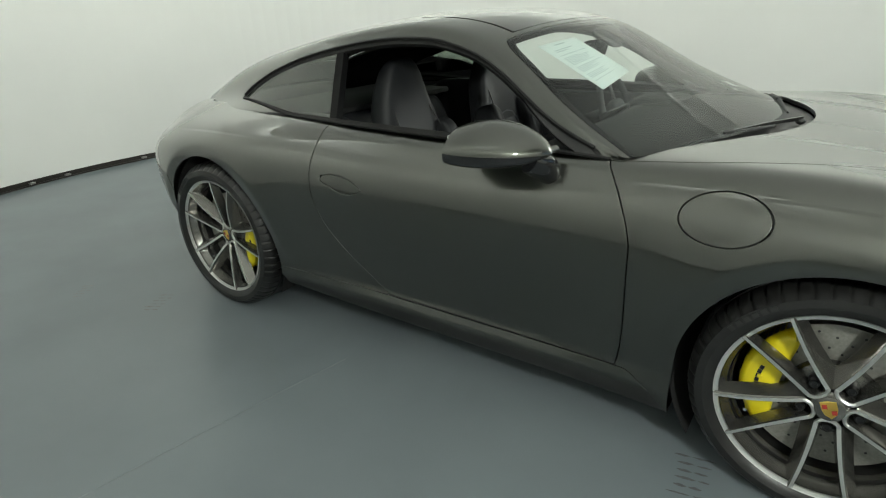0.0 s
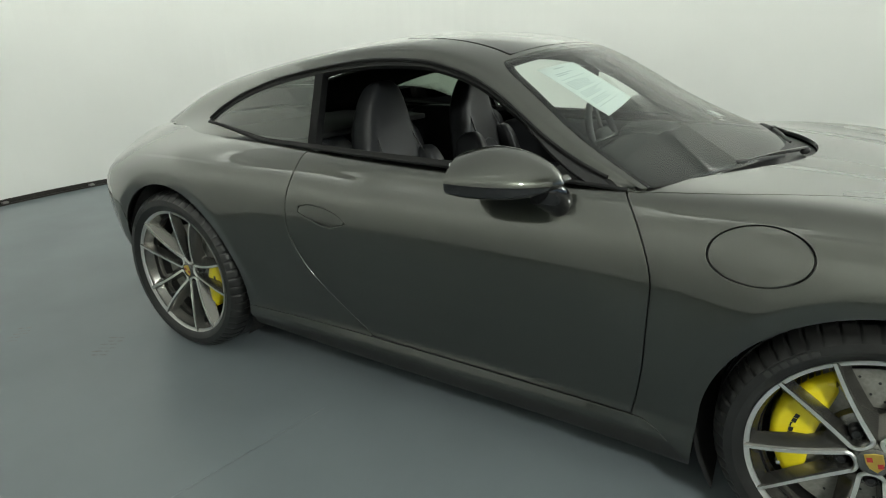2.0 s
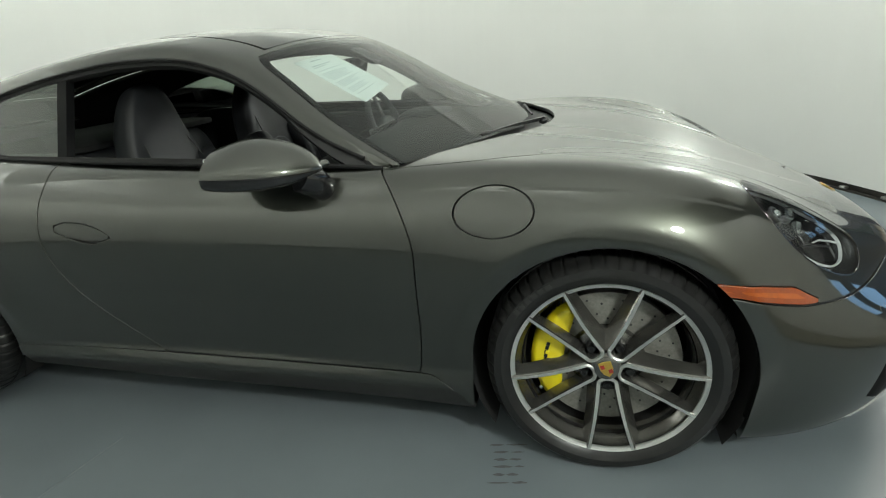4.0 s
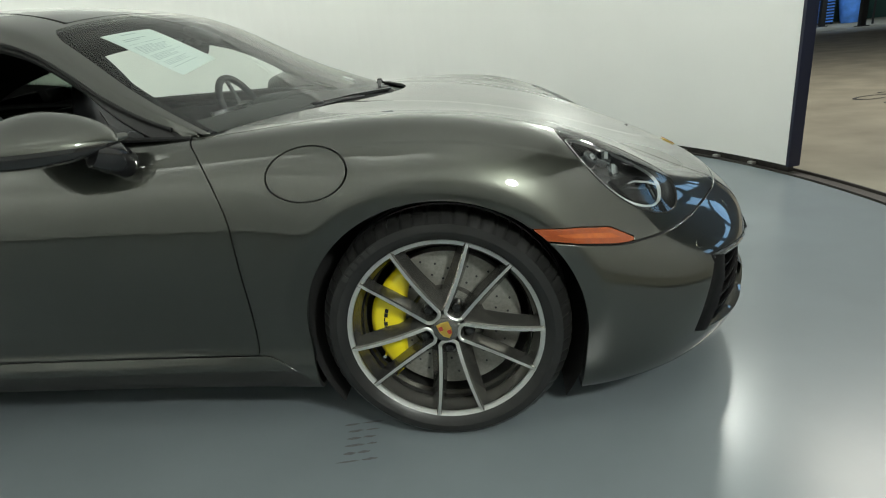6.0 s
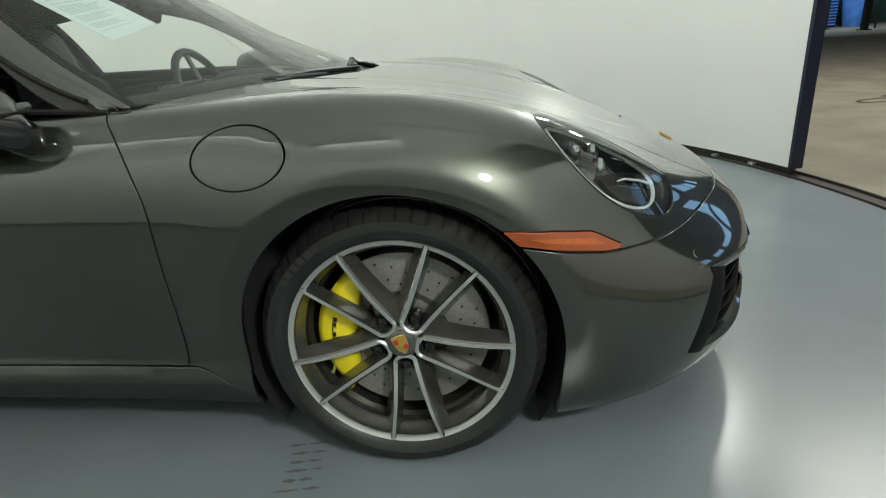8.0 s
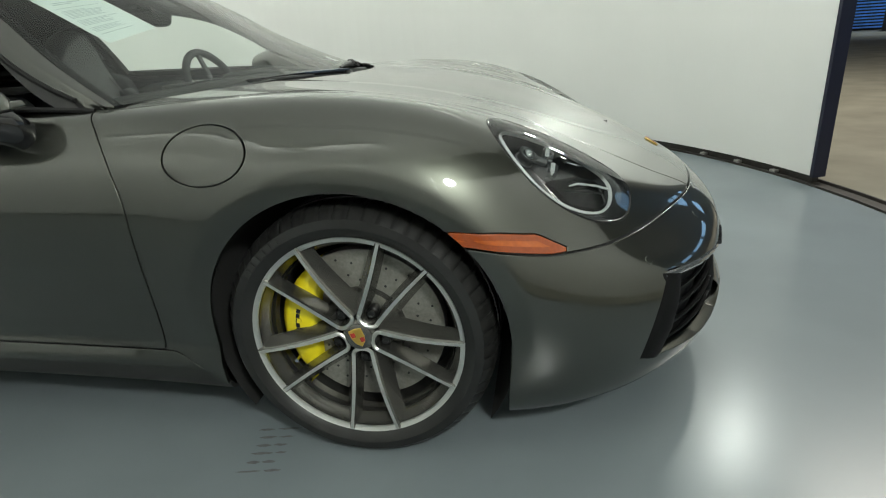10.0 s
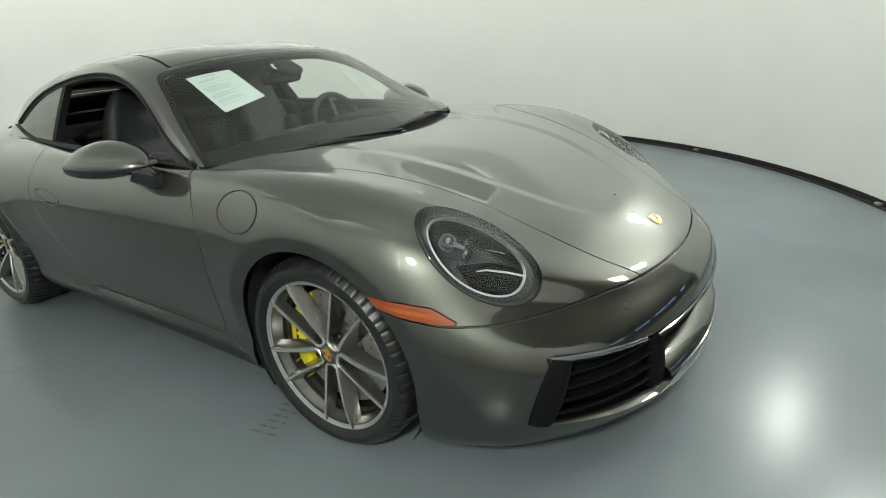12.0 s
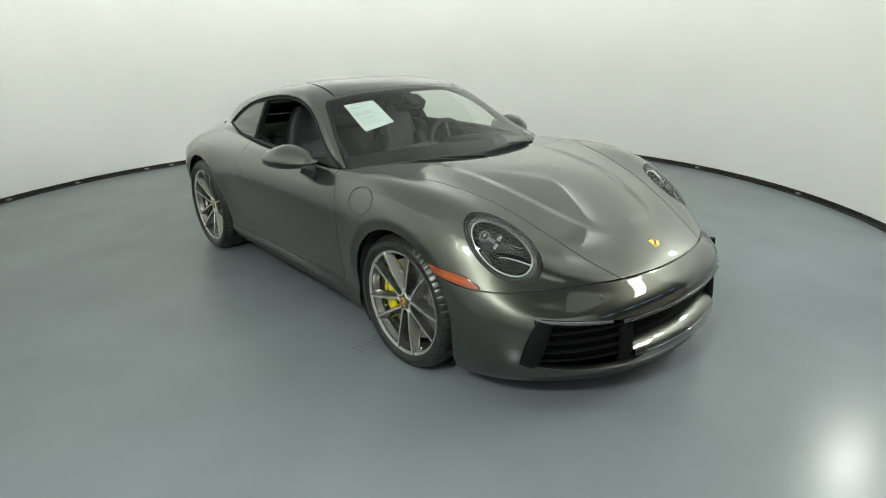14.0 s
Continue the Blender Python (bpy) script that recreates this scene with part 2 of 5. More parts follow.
class Sheet:
    """A triangle sheet with surface parameters, which can be cut along level lines."""

    def __init__(self, V, N, P, T):
        self.V, self.N, self.P, self.T = V, N, P, T

    @staticmethod
    def grid(V3, tu, tv, flip=False):
        nu, nv = V3.shape[:2]
        A, a, b = V3, tu, tv
        flipy = np.array([1.0, -1.0, 1.0])
        lo_u, hi_u, hi_v = (np.abs(e).max() < 1e-6 for e in (V3[0, :, 1], V3[-1, :, 1], V3[:, -1, 1]))
        if hi_v:
            A, b = np.concatenate([A, A[:, -2:-1] * flipy], 1), np.append(b, 2 * b[-1] - b[-2])
        if lo_u:
            A, a = np.concatenate([A[1:2] * flipy, A]), np.append(2 * a[0] - a[1], a)
        if hi_u:
            A, a = np.concatenate([A, A[-2:-1] * flipy]), np.append(a, 2 * a[-1] - a[-2])
        o = int(lo_u)
        du, dv = (g[o:o + nu, :nv] for g in (np.gradient(A, a, axis=0), np.gradient(A, b, axis=1)))
        N = np.cross(du, dv)
        N /= np.linalg.norm(N, axis=2, keepdims=True) + 1e-12
        if flip:
            N = -N
        U, W = np.meshgrid(tu, tv, indexing="ij")
        i = np.arange(nu * nv).reshape(nu, nv)
        a, b, c, d = i[:-1, :-1].ravel(), i[1:, :-1].ravel(), i[1:, 1:].ravel(), i[:-1, 1:].ravel()
        T = np.concatenate([np.stack([a, b, c], 1), np.stack([a, c, d], 1)])
        if flip:
            T = T[:, ::-1]
        return Sheet(V3.reshape(-1, 3), N.reshape(-1, 3), np.stack([U.ravel(), W.ravel()], 1), T)

    def cut(self, f):
        """The part where f(V, P) < 0 and the part where it is > 0."""
        d = f(self.V, self.P)
        d = np.where(np.abs(d) < 1e-7, 1e-7, d)
        D = np.concatenate([self.V, self.N, self.P], 1)
        s = d[self.T] > 0
        k = s.sum(1)
        low, high = [self.T[k == 0]], [self.T[k == 3]]
        made, extra = {}, []

        def mid(a, b):
            key = (a, b) if a < b else (b, a)
            if key not in made:
                made[key] = len(D) + len(extra)
                w = d[key[0]] / (d[key[0]] - d[key[1]])
                extra.append(D[key[0]] * (1 - w) + D[key[1]] * w)
            return made[key]

        lo, hi = [], []
        for tri, ss in zip(self.T[(k == 1) | (k == 2)], s[(k == 1) | (k == 2)]):
            one = 1 if ss.sum() == 1 else 0
            j = int(np.where(ss == one)[0][0])
            a, b, c = tri[j], tri[(j + 1) % 3], tri[(j + 2) % 3]
            ab, ac = mid(a, b), mid(a, c)
            (hi if one else lo).append((a, ab, ac))
            (lo if one else hi).extend([(ab, b, c), (ab, c, ac)])
        if extra:
            D = np.concatenate([D, np.array(extra)])
        out = []
        for base, more in ((low[0], lo), (high[0], hi)):
            T = np.concatenate([base, np.array(more, int).reshape(-1, 3)])
            if not len(T):
                out.append(Sheet(np.zeros((0, 3)), np.zeros((0, 3)), np.zeros((0, 2)), np.zeros((0, 3), int)))
                continue
            used, inv = np.unique(T, return_inverse=True)
            E = D[used]
            out.append(Sheet(E[:, :3], E[:, 3:6], E[:, 6:8], inv.reshape(-1, 3)))
        return out

    def split(self, f, gap=0.0033):
        """Both sides of the line f = 0, with a joint of twice the gap between them."""
        return self.cut(lambda V, P: f(V, P) + gap)[0], self.cut(lambda V, P: f(V, P) - gap)[1]

    def moved(self, d):
        return Sheet(self.V + self.N * d, self.N, self.P, self.T)

    def solid(self, depth=0.012, edge=0.0016):
        """Vertices, faces and vertex normals, with a rounded rim turned inwards."""
        T = self.T
        N = self.N / (np.linalg.norm(self.N, axis=1, keepdims=True) + 1e-12)
        E = np.concatenate([T[:, [0, 1]], T[:, [1, 2]], T[:, [2, 0]]])
        _, inv, cnt = np.unique(np.sort(E, 1), axis=0, return_inverse=True, return_counts=True)
        B = E[cnt[inv.ravel()] == 1]
        used, bi = np.unique(B, return_inverse=True)
        bi = bi.reshape(-1, 2)
        way = self.V[B[:, 1]] - self.V[B[:, 0]]
        S = np.zeros((len(used), 3))
        for k in (0, 1):
            np.add.at(S, bi[:, k], np.cross(way, N[B[:, k]]))
        S /= np.linalg.norm(S, axis=1, keepdims=True) + 1e-9
        P, M = self.V[used], N[used]
        rings = [(0.0, 0.0, M), (0.62 * edge, 0.25 * edge, 0.8 * M + 0.6 * S), (edge, edge, 0.2 * M + S), (edge, depth, S)]
        V = np.concatenate([self.V] + [P + S * a - M * d for a, d, _ in rings])
        NN = np.concatenate([N] + [q for _, _, q in rings])
        n, m = len(self.V), len(used)
        faces = [tuple(t) for t in T]
        for k in range(3):
            o = n + k * m
            faces += [(o + b, o + a, o + m + a, o + m + b) for a, b in bi]
        return V, faces, NN

    def mirrored(self):
        f = np.array([1.0, -1.0, 1.0])
        return Sheet(self.V * f, self.N * f, self.P, self.T[:, ::-1])


def panel(name, sheet, mat, parent, label="", depth=0.012):
    V, F, N = sheet.solid(depth) if depth else (sheet.V, [tuple(t) for t in sheet.T], sheet.N)
    ob = mesh_ob(name, V, F, mat, parent, True, label)
    N = N / (np.linalg.norm(N, axis=1, keepdims=True) + 1e-12)
    ob.data.normals_split_custom_set_from_vertices([tuple(map(float, n)) for n in N])
    return ob


def ring_mesh(r0, r1, n):
    V = [(r * math.cos(2 * math.pi * i / n), r * math.sin(2 * math.pi * i / n), 0) for r in (r0, r1) for i in range(n)]
    return V, [(i, (i + 1) % n, n + (i + 1) % n, n + i) for i in range(n)]


# ---- room ----
def arc_points(r, a0, a1, n):
    return [(ROOM_X + r * math.cos(a0 + (a1 - a0) * i / n), ROOM_Y + r * math.sin(a0 + (a1 - a0) * i / n)) for i in range(n + 1)]


GATE_A, GATE_B = radians(-47.3), radians(18.0)


def curved_wall(name, r0, r1, a0, a1, z0, z1, mat, parent=None, n=160):
    inner, outer = arc_points(r0, a0, a1, n), arc_points(r1, a0, a1, n)
    V, F = [], []
    for (x, y), (X, Y) in zip(inner, outer):
        V += [(x, y, z0), (x, y, z1), (X, Y, z1), (X, Y, z0)]
    for i in range(n):
        a, b = 4 * i, 4 * i + 4
        for j in range(4):
            k = (j + 1) % 4
            F.append((a + j, b + j, b + k, a + k))
    F += [(3, 2, 1, 0), (4 * n, 4 * n + 1, 4 * n + 2, 4 * n + 3)]
    return mesh_ob(name, V, F, mat, parent, False)


ground = mesh_ob("ground", [(-40, -40, -0.01), (40, -40, -0.01), (40, 40, -0.01), (-40, 40, -0.01)], [(0, 1, 2, 3)], CONCRETE, None, False)
tagged(ground, "worn tan concrete hall floor with dark marks", "ground", kind="structure")
disc_pts = arc_points(ROOM_R - 0.012, 0, 2 * math.pi, 200)[:-1]
floor = mesh_ob("floor", [(x, y, 0) for x, y in disc_pts] + [(x, y, -0.009) for x, y in disc_pts], [tuple(range(200))] + [(i, 200 + i, 200 + (i + 1) % 200, (i + 1) % 200) for i in range(200)], FLOORM, None, False)
tagged(floor, "glossy grey-blue epoxy floor with faint scuffs", "floor", kind="structure")
wall = curved_wall("wall_round", ROOM_R + 0.02, ROOM_R + 0.09, GATE_B, GATE_A + 2 * math.pi, 0.05, 3.2, WHITEWALL)
tagged(wall, "curved matt white studio wall around the car", "wall", kind="structure")
lintel = curved_wall("wall_lintel", ROOM_R + 0.02, ROOM_R + 0.09, radians(-12), GATE_B, 2.32, 3.2, WHITEWALL, None, 60)
tagged(lintel, "white wall band over the opening of the round studio", "wall", kind="structure")
# unseen pale screen added so fender and nose mirror something bright
outer = curved_wall("reflector_wall", 6.1, 6.18, radians(-66), radians(-6), -0.01, 3.2, WHITEWALL, None, 60)
tagged(outer, "unseen white curved reflector screen added outside the opening", "wall", kind="structure")
edge = curved_wall("trim_wall_end", ROOM_R + 0.012, ROOM_R + 0.098, GATE_B - 0.006, GATE_B - 0.0002, 0.045, 2.315, NAVY, None, 2)
tagged(edge, "dark blue edge strip on the wall end", "trim", kind="structure")
track = curved_wall("trim_track", ROOM_R - 0.008, ROOM_R + 0.004, 0, 2 * math.pi, -0.01, 0.012, TRACKM, None, 200)
tagged(track, "dark steel floor track along the wall foot", "trim", kind="structure")
curved_wall("rail", ROOM_R + 0.006, ROOM_R + 0.085, 0, 2 * math.pi, -0.01, 0.004, TRACKM, track, 200)
curved_wall("rail", ROOM_R + 0.088, ROOM_R + 0.10, 0, 2 * math.pi, -0.01, 0.02, TRACKM, track, 200)
curved_wall("seal", ROOM_R + 0.035, ROOM_R + 0.075, GATE_B, GATE_A + 2 * math.pi, 0.006, 0.049, TRACKM, track, 160)
for deg in (22, 26.5, 31, 58, 77, 96, 118, 140, 161, 176, 186.5, 191, 203, 214, 226):
    x, y = arc_points(ROOM_R + 0.012, radians(deg), radians(deg), 1)[0]
    bm = box(0.035, 0.05, 0.018, pose(x, y, 0.021, 0, 0, deg), 0.004)
    part("guide_roller", bm, STEEL, track)
def scuff(x, y, length, width, turn, seed):
    """A tread print of broken dark rubber strokes on the floor, one behind the other."""
    r = random.Random(seed)
    V, F = [], []
    for q in range(max(3, round(length / 0.031))):
        a = q * 0.031 - length / 2 + r.uniform(-0.004, 0.004)
        w, o, k = width * r.uniform(0.6, 1.0), r.uniform(-0.12, 0.12) * width, r.uniform(0.3, 0.6)
        for u0, u1 in ((0.0, k), (k + 0.06, 1.0)):
            b, th = len(V), r.uniform(0.003, 0.006)
            for i in range(7):
                u = u0 + (u1 - u0) * i / 6
                c, t = o + (u - 0.5) * w, th * math.sin(math.pi * (i + 0.25) / 6.5) + r.uniform(0, 0.0012)
                e = a + r.uniform(-0.0012, 0.0012)
                V += [(e - t, c, 0), (e + t, c, 0)]
            F += [(b + 2 * i, b + 2 * i + 1, b + 2 * i + 3, b + 2 * i + 2) for i in range(6)]
    ob = mesh_ob("floor_scuff", V, F, SCUFF, None, False)
    ob.matrix_world = pose(x, y, 0.0006, 0, 0, turn)
    tagged(ob, "broken dark tyre scuff on the epoxy floor", "scuff", group="floor scuffs", kind="stuff")


scuff(-0.280, -0.895, 0.19, 0.125, 100, 1)
scuff(-2.80, -1.10, 0.20, 0.09, 120, 3)
scuff(-3.3, -1.25, 0.16, 0.08, 130, 4)
joint = part("floor_joint", tube([(-1.78, -2.05, 0.0), (-1.72, -1.68, 0.0), (-1.65, -1.27, 0.0), (-1.60, -1.0, 0.0)], 0.0015, 6, flat=0.3), JOINTM, None)
tagged(joint, "faint pale seam line in the epoxy floor", "seam", kind="structure")
ceil = mesh_ob("ceiling", [(-14, -14, ROOM_H), (13, -14, ROOM_H), (13, 14, ROOM_H), (-14, 14, ROOM_H)], [(3, 2, 1, 0)], CEILM, None, False)
tagged(ceil, "grey ceiling high above the round studio", "ceiling", kind="structure")

# the hall seen past the wall end
# unseen fill lamp added to brighten the concrete past the opening
area_lamp("hall_fill_light", (4.9, 4.6, 5.6), (4.9, 4.6, 0.0), 3.0, 1.2, 380, (1.0, 0.96, 0.86))
hall_fill_lamp = empty("hall_fill_lamp", (4.9, 4.6, ROOM_H))
tagged(hall_fill_lamp, "long white fill lamp box added under the hall ceiling", "lamp")
part("housing", box(3.1, 1.3, 0.1, pose(0, 0, 5.68 - ROOM_H), 0.01), WHITEWALL, hall_fill_lamp)
part("hanger", tube([(-1.2, 0, 0), (-1.2, 0, 5.7 - ROOM_H)], 0.01, 6), BLACK, hall_fill_lamp)
part("hanger", tube([(1.2, 0, 0), (1.2, 0, 5.7 - ROOM_H)], 0.01, 6), BLACK, hall_fill_lamp)
hall = mesh_ob("wall_hall", [(-5, 32, 0), (36, 27, 0), (36, 27, 6), (-5, 32, 6), (-5, 32.2, 0), (36, 27.2, 0), (36, 27.2, 6), (-5, 32.2, 6)], [(0, 1, 2, 3), (4, 7, 6, 5), (0, 4, 5, 1), (1, 5, 6, 2), (2, 6, 7, 3), (3, 7, 4, 0)], GREENM, None, False)
tagged(hall, "dark green far wall of the hall", "wall", kind="structure")
shutter = empty("roller_shutter", (14.15, 27.0, 0))
tagged(shutter, "striped roller shutter, blue light put into its colour, at the hall's far side", "shutter")
for i in range(27):
    part("slat", box(2.1, 0.05, 0.065, pose(0, 0, 0.12 + i * 0.125, 0, 0, -13), 0.01, 1), BLUELIT, shutter, smooth=False)
part("backing", box(2.2, 0.03, 3.5, pose(0, 0.08, 1.75, 0, 0, -13)), BLACK, shutter, smooth=False)
bundle = empty("wrapped_bundle", (15.68, 26.4, 0))
tagged(bundle, "blue plastic-wrapped round bundle on the hall floor", "bundle")
part("wrap", lathe([(0.01, 2.6), (0.44, 2.6), (0.52, 2.45), (0.47, 1.7), (0.53, 1.35), (0.48, 0.8), (0.40, 0.3), (0.34, 0.0), (0.01, 0.0)], 40), BLUELIT, bundle).rotation_euler = (radians(90), 0, 0)
# unseen cool fill added to brighten the shutter and bundle
area_lamp("far_hall_fill", (13.8, 22.5, 5.2), (15.0, 27.0, 0.6), 1.6, 0.8, 420, (0.75, 0.9, 1.0))
far_fill_lamp = empty("hall_fill_lamp", (13.8, 22.5, 5.3))
tagged(far_fill_lamp, "cool white fill lamp box added in the far hall", "lamp")
part("housing", box(1.7, 0.9, 0.1, pose(0, 0, 0.02), 0.01), WHITEWALL, far_fill_lamp)
part("mast", tube([(0.9, 0.5, -5.3), (0.9, 0.5, 0.0)], 0.04, 8), BLACK, far_fill_lamp)
for x, y in ((13.82, 25.0), (13.75, 22.0), (18.5, 23.5)):
    post = empty("hall_post", (x, y, -0.01))
    tagged(post, "dark steel post standing in the hall", "post", group="posts in the hall")
    part("shaft", box(0.2, 0.2, 4.0, pose(0, 0, 2.0), 0.01), BLACK, post)
    part("foot", box(0.36, 0.36, 0.03, pose(0, 0, 0.015), 0.005), BLACK, post)
for x, y, rz, w in ((4.28, 4.68, 20, 0.5), (4.32, 4.25, 20, 0.42), (4.62, 4.9, -30, 0.3)):
    mark = mesh_ob("floor_mark", *ring_mesh(w / 2, w / 2 * 0.78, 24), INKDARK, None, False)
    mark.matrix_world = pose(x, y, -0.006, 0, 0, rz) @ Matrix.Diagonal((1, 0.5, 1, 1))
    tagged(mark, "dark painted mark on the concrete floor", "floor mark")

for k, (x, y, z, w, sz) in enumerate(LAMPS):
    lamp = area_lamp("studio_light", (x, y, z), (-1.2, 0.0, 0.4), sz, sz, w)
    fixture = empty("lamp_fixture", (x, y, z))
    tagged(fixture, "small round black-cased studio lamp on the wall top", "lamp", group="studio lamps")
    d = (Vector((-1.2, 0, 0.4)) - Vector((x, y, z))).normalized()
    part("housing", lathe([(0.0, 0.08), (sz * 0.35, 0.08), (sz * 0.54, 0.02), (sz * 0.55, -0.01), (sz * 0.52, -0.01), (sz * 0.5, 0.015), (0.0, 0.015)], 32), BLACK, fixture).matrix_local = d.to_track_quat("-Z", "Y").to_matrix().to_4x4() @ pose(0, 0, 0, 90)
# overhead fill added for soft even light, with a plain housing above it
area_lamp("overhead_fill", (ROOM_X, ROOM_Y, LIGHT_Z), (ROOM_X, ROOM_Y, 0), 2 * LIGHT_R, 2 * LIGHT_R, LIGHT_W)
glow = empty("overhead_fill_panel", (ROOM_X, ROOM_Y, ROOM_H))
tagged(glow, "unseen round white fill panel added over the studio", "lamp")
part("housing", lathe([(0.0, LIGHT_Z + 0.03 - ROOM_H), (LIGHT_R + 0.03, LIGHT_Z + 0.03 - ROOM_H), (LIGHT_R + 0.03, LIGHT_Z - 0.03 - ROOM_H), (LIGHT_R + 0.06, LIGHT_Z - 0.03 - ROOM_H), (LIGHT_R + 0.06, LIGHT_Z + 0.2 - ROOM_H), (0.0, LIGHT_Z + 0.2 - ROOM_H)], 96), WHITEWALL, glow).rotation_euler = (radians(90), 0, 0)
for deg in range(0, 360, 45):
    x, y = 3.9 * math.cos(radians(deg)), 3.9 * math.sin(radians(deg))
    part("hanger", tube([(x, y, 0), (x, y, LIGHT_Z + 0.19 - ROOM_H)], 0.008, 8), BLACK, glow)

# added wall fills, turned outwards so the car does not mirror them
for deg, r, w in WALL_FILLS:
    (x, y), (tx, ty) = arc_points(r, radians(deg), radians(deg), 1)[0], arc_points(r + 1, radians(deg), radians(deg), 1)[0]
    area_lamp("wall_fill_light", (x, y, LIGHT_Z - 0.07), (tx, ty, LIGHT_Z - 0.47), 1.4, 0.12, w)
    fixture = empty("wall_fill_fixture", (x, y, LIGHT_Z if r < 4 else ROOM_H))
    tagged(fixture, "slim white fill lamp added below the ceiling to brighten the wall", "lamp", group="wall washers")
    drop = 0 if r < 4 else LIGHT_Z - ROOM_H
    part("housing", box(0.12, 1.44, 0.05, pose(0, 0, drop - 0.03, 0, 0, deg) @ pose(-0.03, 0, 0, 0, -66, 0), 0.008), WHITEWALL, fixture)
    if drop:
        part("hanger", tube([(0, 0, 0), (0, 0, drop)], 0.008, 6), BLACK, fixture)


def hall_wall(name, z0, z1, label):
    ob = mesh_ob(name, [(13, -16, z0), (13, 16, z0), (13, 16, z1), (13, -16, z1), (13.2, -16, z0), (13.2, 16, z0), (13.2, 16, z1), (13.2, -16, z1)], [(0, 1, 2, 3), (4, 7, 6, 5), (0, 4, 5, 1), (1, 5, 6, 2), (2, 6, 7, 3), (3, 7, 4, 0)], HALLDARK, None, False)
    tagged(ob, label, "wall", kind="structure")


hall_wall("wall_hall_2", 0.0, 3.0, "dark side wall of the hall below a window band")
hall_wall("wall_hall_3", 3.9, ROOM_H, "dark side wall of the hall above a window band")
sky = mesh_ob("backdrop", [(13.6, -16, 2.8), (13.6, 16, 2.8), (13.6, 16, 4.1), (13.6, -16, 4.1)], [(3, 2, 1, 0)], SKYM, None, False)
tagged(sky, "blue daylight outside the high hall windows", "backdrop", kind="structure")
for i in range(11):
    bar = empty("window_mullion", (13.1, -16 + 3.2 * i, 3.0))
    tagged(bar, "dark upright bar of the high window band", "mullion", group="window bars")
    part("bar", box(0.1, 0.3 + 0.5 * ((i * 7) % 4), 0.9, pose(0, 0, 0.45), 0.01, 1), BLACK, bar)

# ---- car ----
# control rows of the body: tail centre, round the side, to the nose centre
PAN_EDGE = [(-3.3, 0, 0.3), (-3.28, 0.4, 0.3), (-3.13, 0.64, 0.28), (-2.9, 0.7, 0.24), (-2.45, 0.72, 0.2), (-2, 0.72, 0.17), (-1.6, 0.72, 0.16), (-1.1, 0.72, 0.16), (-0.6, 0.73, 0.16), (-0.35, 0.74, 0.15), (0, 0.75, 0.14), (0.34, 0.75, 0.12), (0.54, 0.57, 0.125), (0.73, 0.31, 0.13), (0.78, 0, 0.135)]
BOTTOM_EDGE = [(-3.33, 0, 0.28), (-3.28, 0.42, 0.28), (-3.08, 0.66, 0.26), (-2.88, 0.79, 0.23), (-2.45, 0.86, 0.18), (-2, 0.84, 0.155), (-1.6, 0.845, 0.145), (-1.1, 0.848, 0.145), (-0.6, 0.855, 0.145), (-0.35, 0.865, 0.138), (0, 0.855, 0.125), (0.35, 0.86, 0.11), (0.65, 0.715, 0.110), (0.872, 0.39, 0.120), (0.955, 0, 0.124)]
LOWER_SIDE = [(-3.4, 0, 0.42), (-3.35, 0.44, 0.42), (-3.14, 0.71, 0.4), (-2.9, 0.85, 0.36), (-2.45, 0.915, 0.32), (-1.95, 0.885, 0.28), (-1.6, 0.868, 0.265), (-1.1, 0.865, 0.26), (-0.6, 0.873, 0.26), (-0.33, 0.885, 0.265), (0, 0.895, 0.27), (0.38, 0.9, 0.26), (0.715, 0.77, 0.235), (0.952, 0.423, 0.212), (1.034, 0, 0.207)]
MIDDLE_SIDE = [(-3.45, 0, 0.6), (-3.4, 0.46, 0.6), (-3.17, 0.735, 0.58), (-2.91, 0.89, 0.55), (-2.45, 0.945, 0.5), (-1.95, 0.92, 0.48), (-1.6, 0.905, 0.47), (-1.1, 0.897, 0.465), (-0.6, 0.9, 0.47), (-0.33, 0.912, 0.48), (0, 0.93, 0.49), (0.4, 0.915, 0.45), (0.745, 0.77, 0.43), (0.93, 0.43, 0.4), (1.01, 0, 0.395)]
UPPER_SIDE = [(-3.43, 0, 0.74), (-3.37, 0.46, 0.74), (-3.15, 0.735, 0.73), (-2.9, 0.885, 0.72), (-2.45, 0.945, 0.7), (-1.95, 0.938, 0.69), (-1.6, 0.932, 0.69), (-1.1, 0.917, 0.685), (-0.6, 0.908, 0.685), (-0.33, 0.918, 0.69), (0, 0.935, 0.69), (0.34, 0.905, 0.625), (0.71, 0.71, 0.5), (0.92, 0.42, 0.475), (0.99, 0, 0.48)]
SHOULDER = [(-3.36, 0, 0.82), (-3.31, 0.44, 0.82), (-3.1, 0.68, 0.79), (-2.86, 0.85, 0.79), (-2.45, 0.915, 0.812), (-1.95, 0.91, 0.8), (-1.6, 0.902, 0.795), (-1.1, 0.888, 0.79), (-0.6, 0.878, 0.79), (-0.33, 0.88, 0.8), (0, 0.898, 0.8), (0.34, 0.865, 0.735), (0.645, 0.665, 0.585), (0.87, 0.4, 0.53), (0.945, 0, 0.53)]
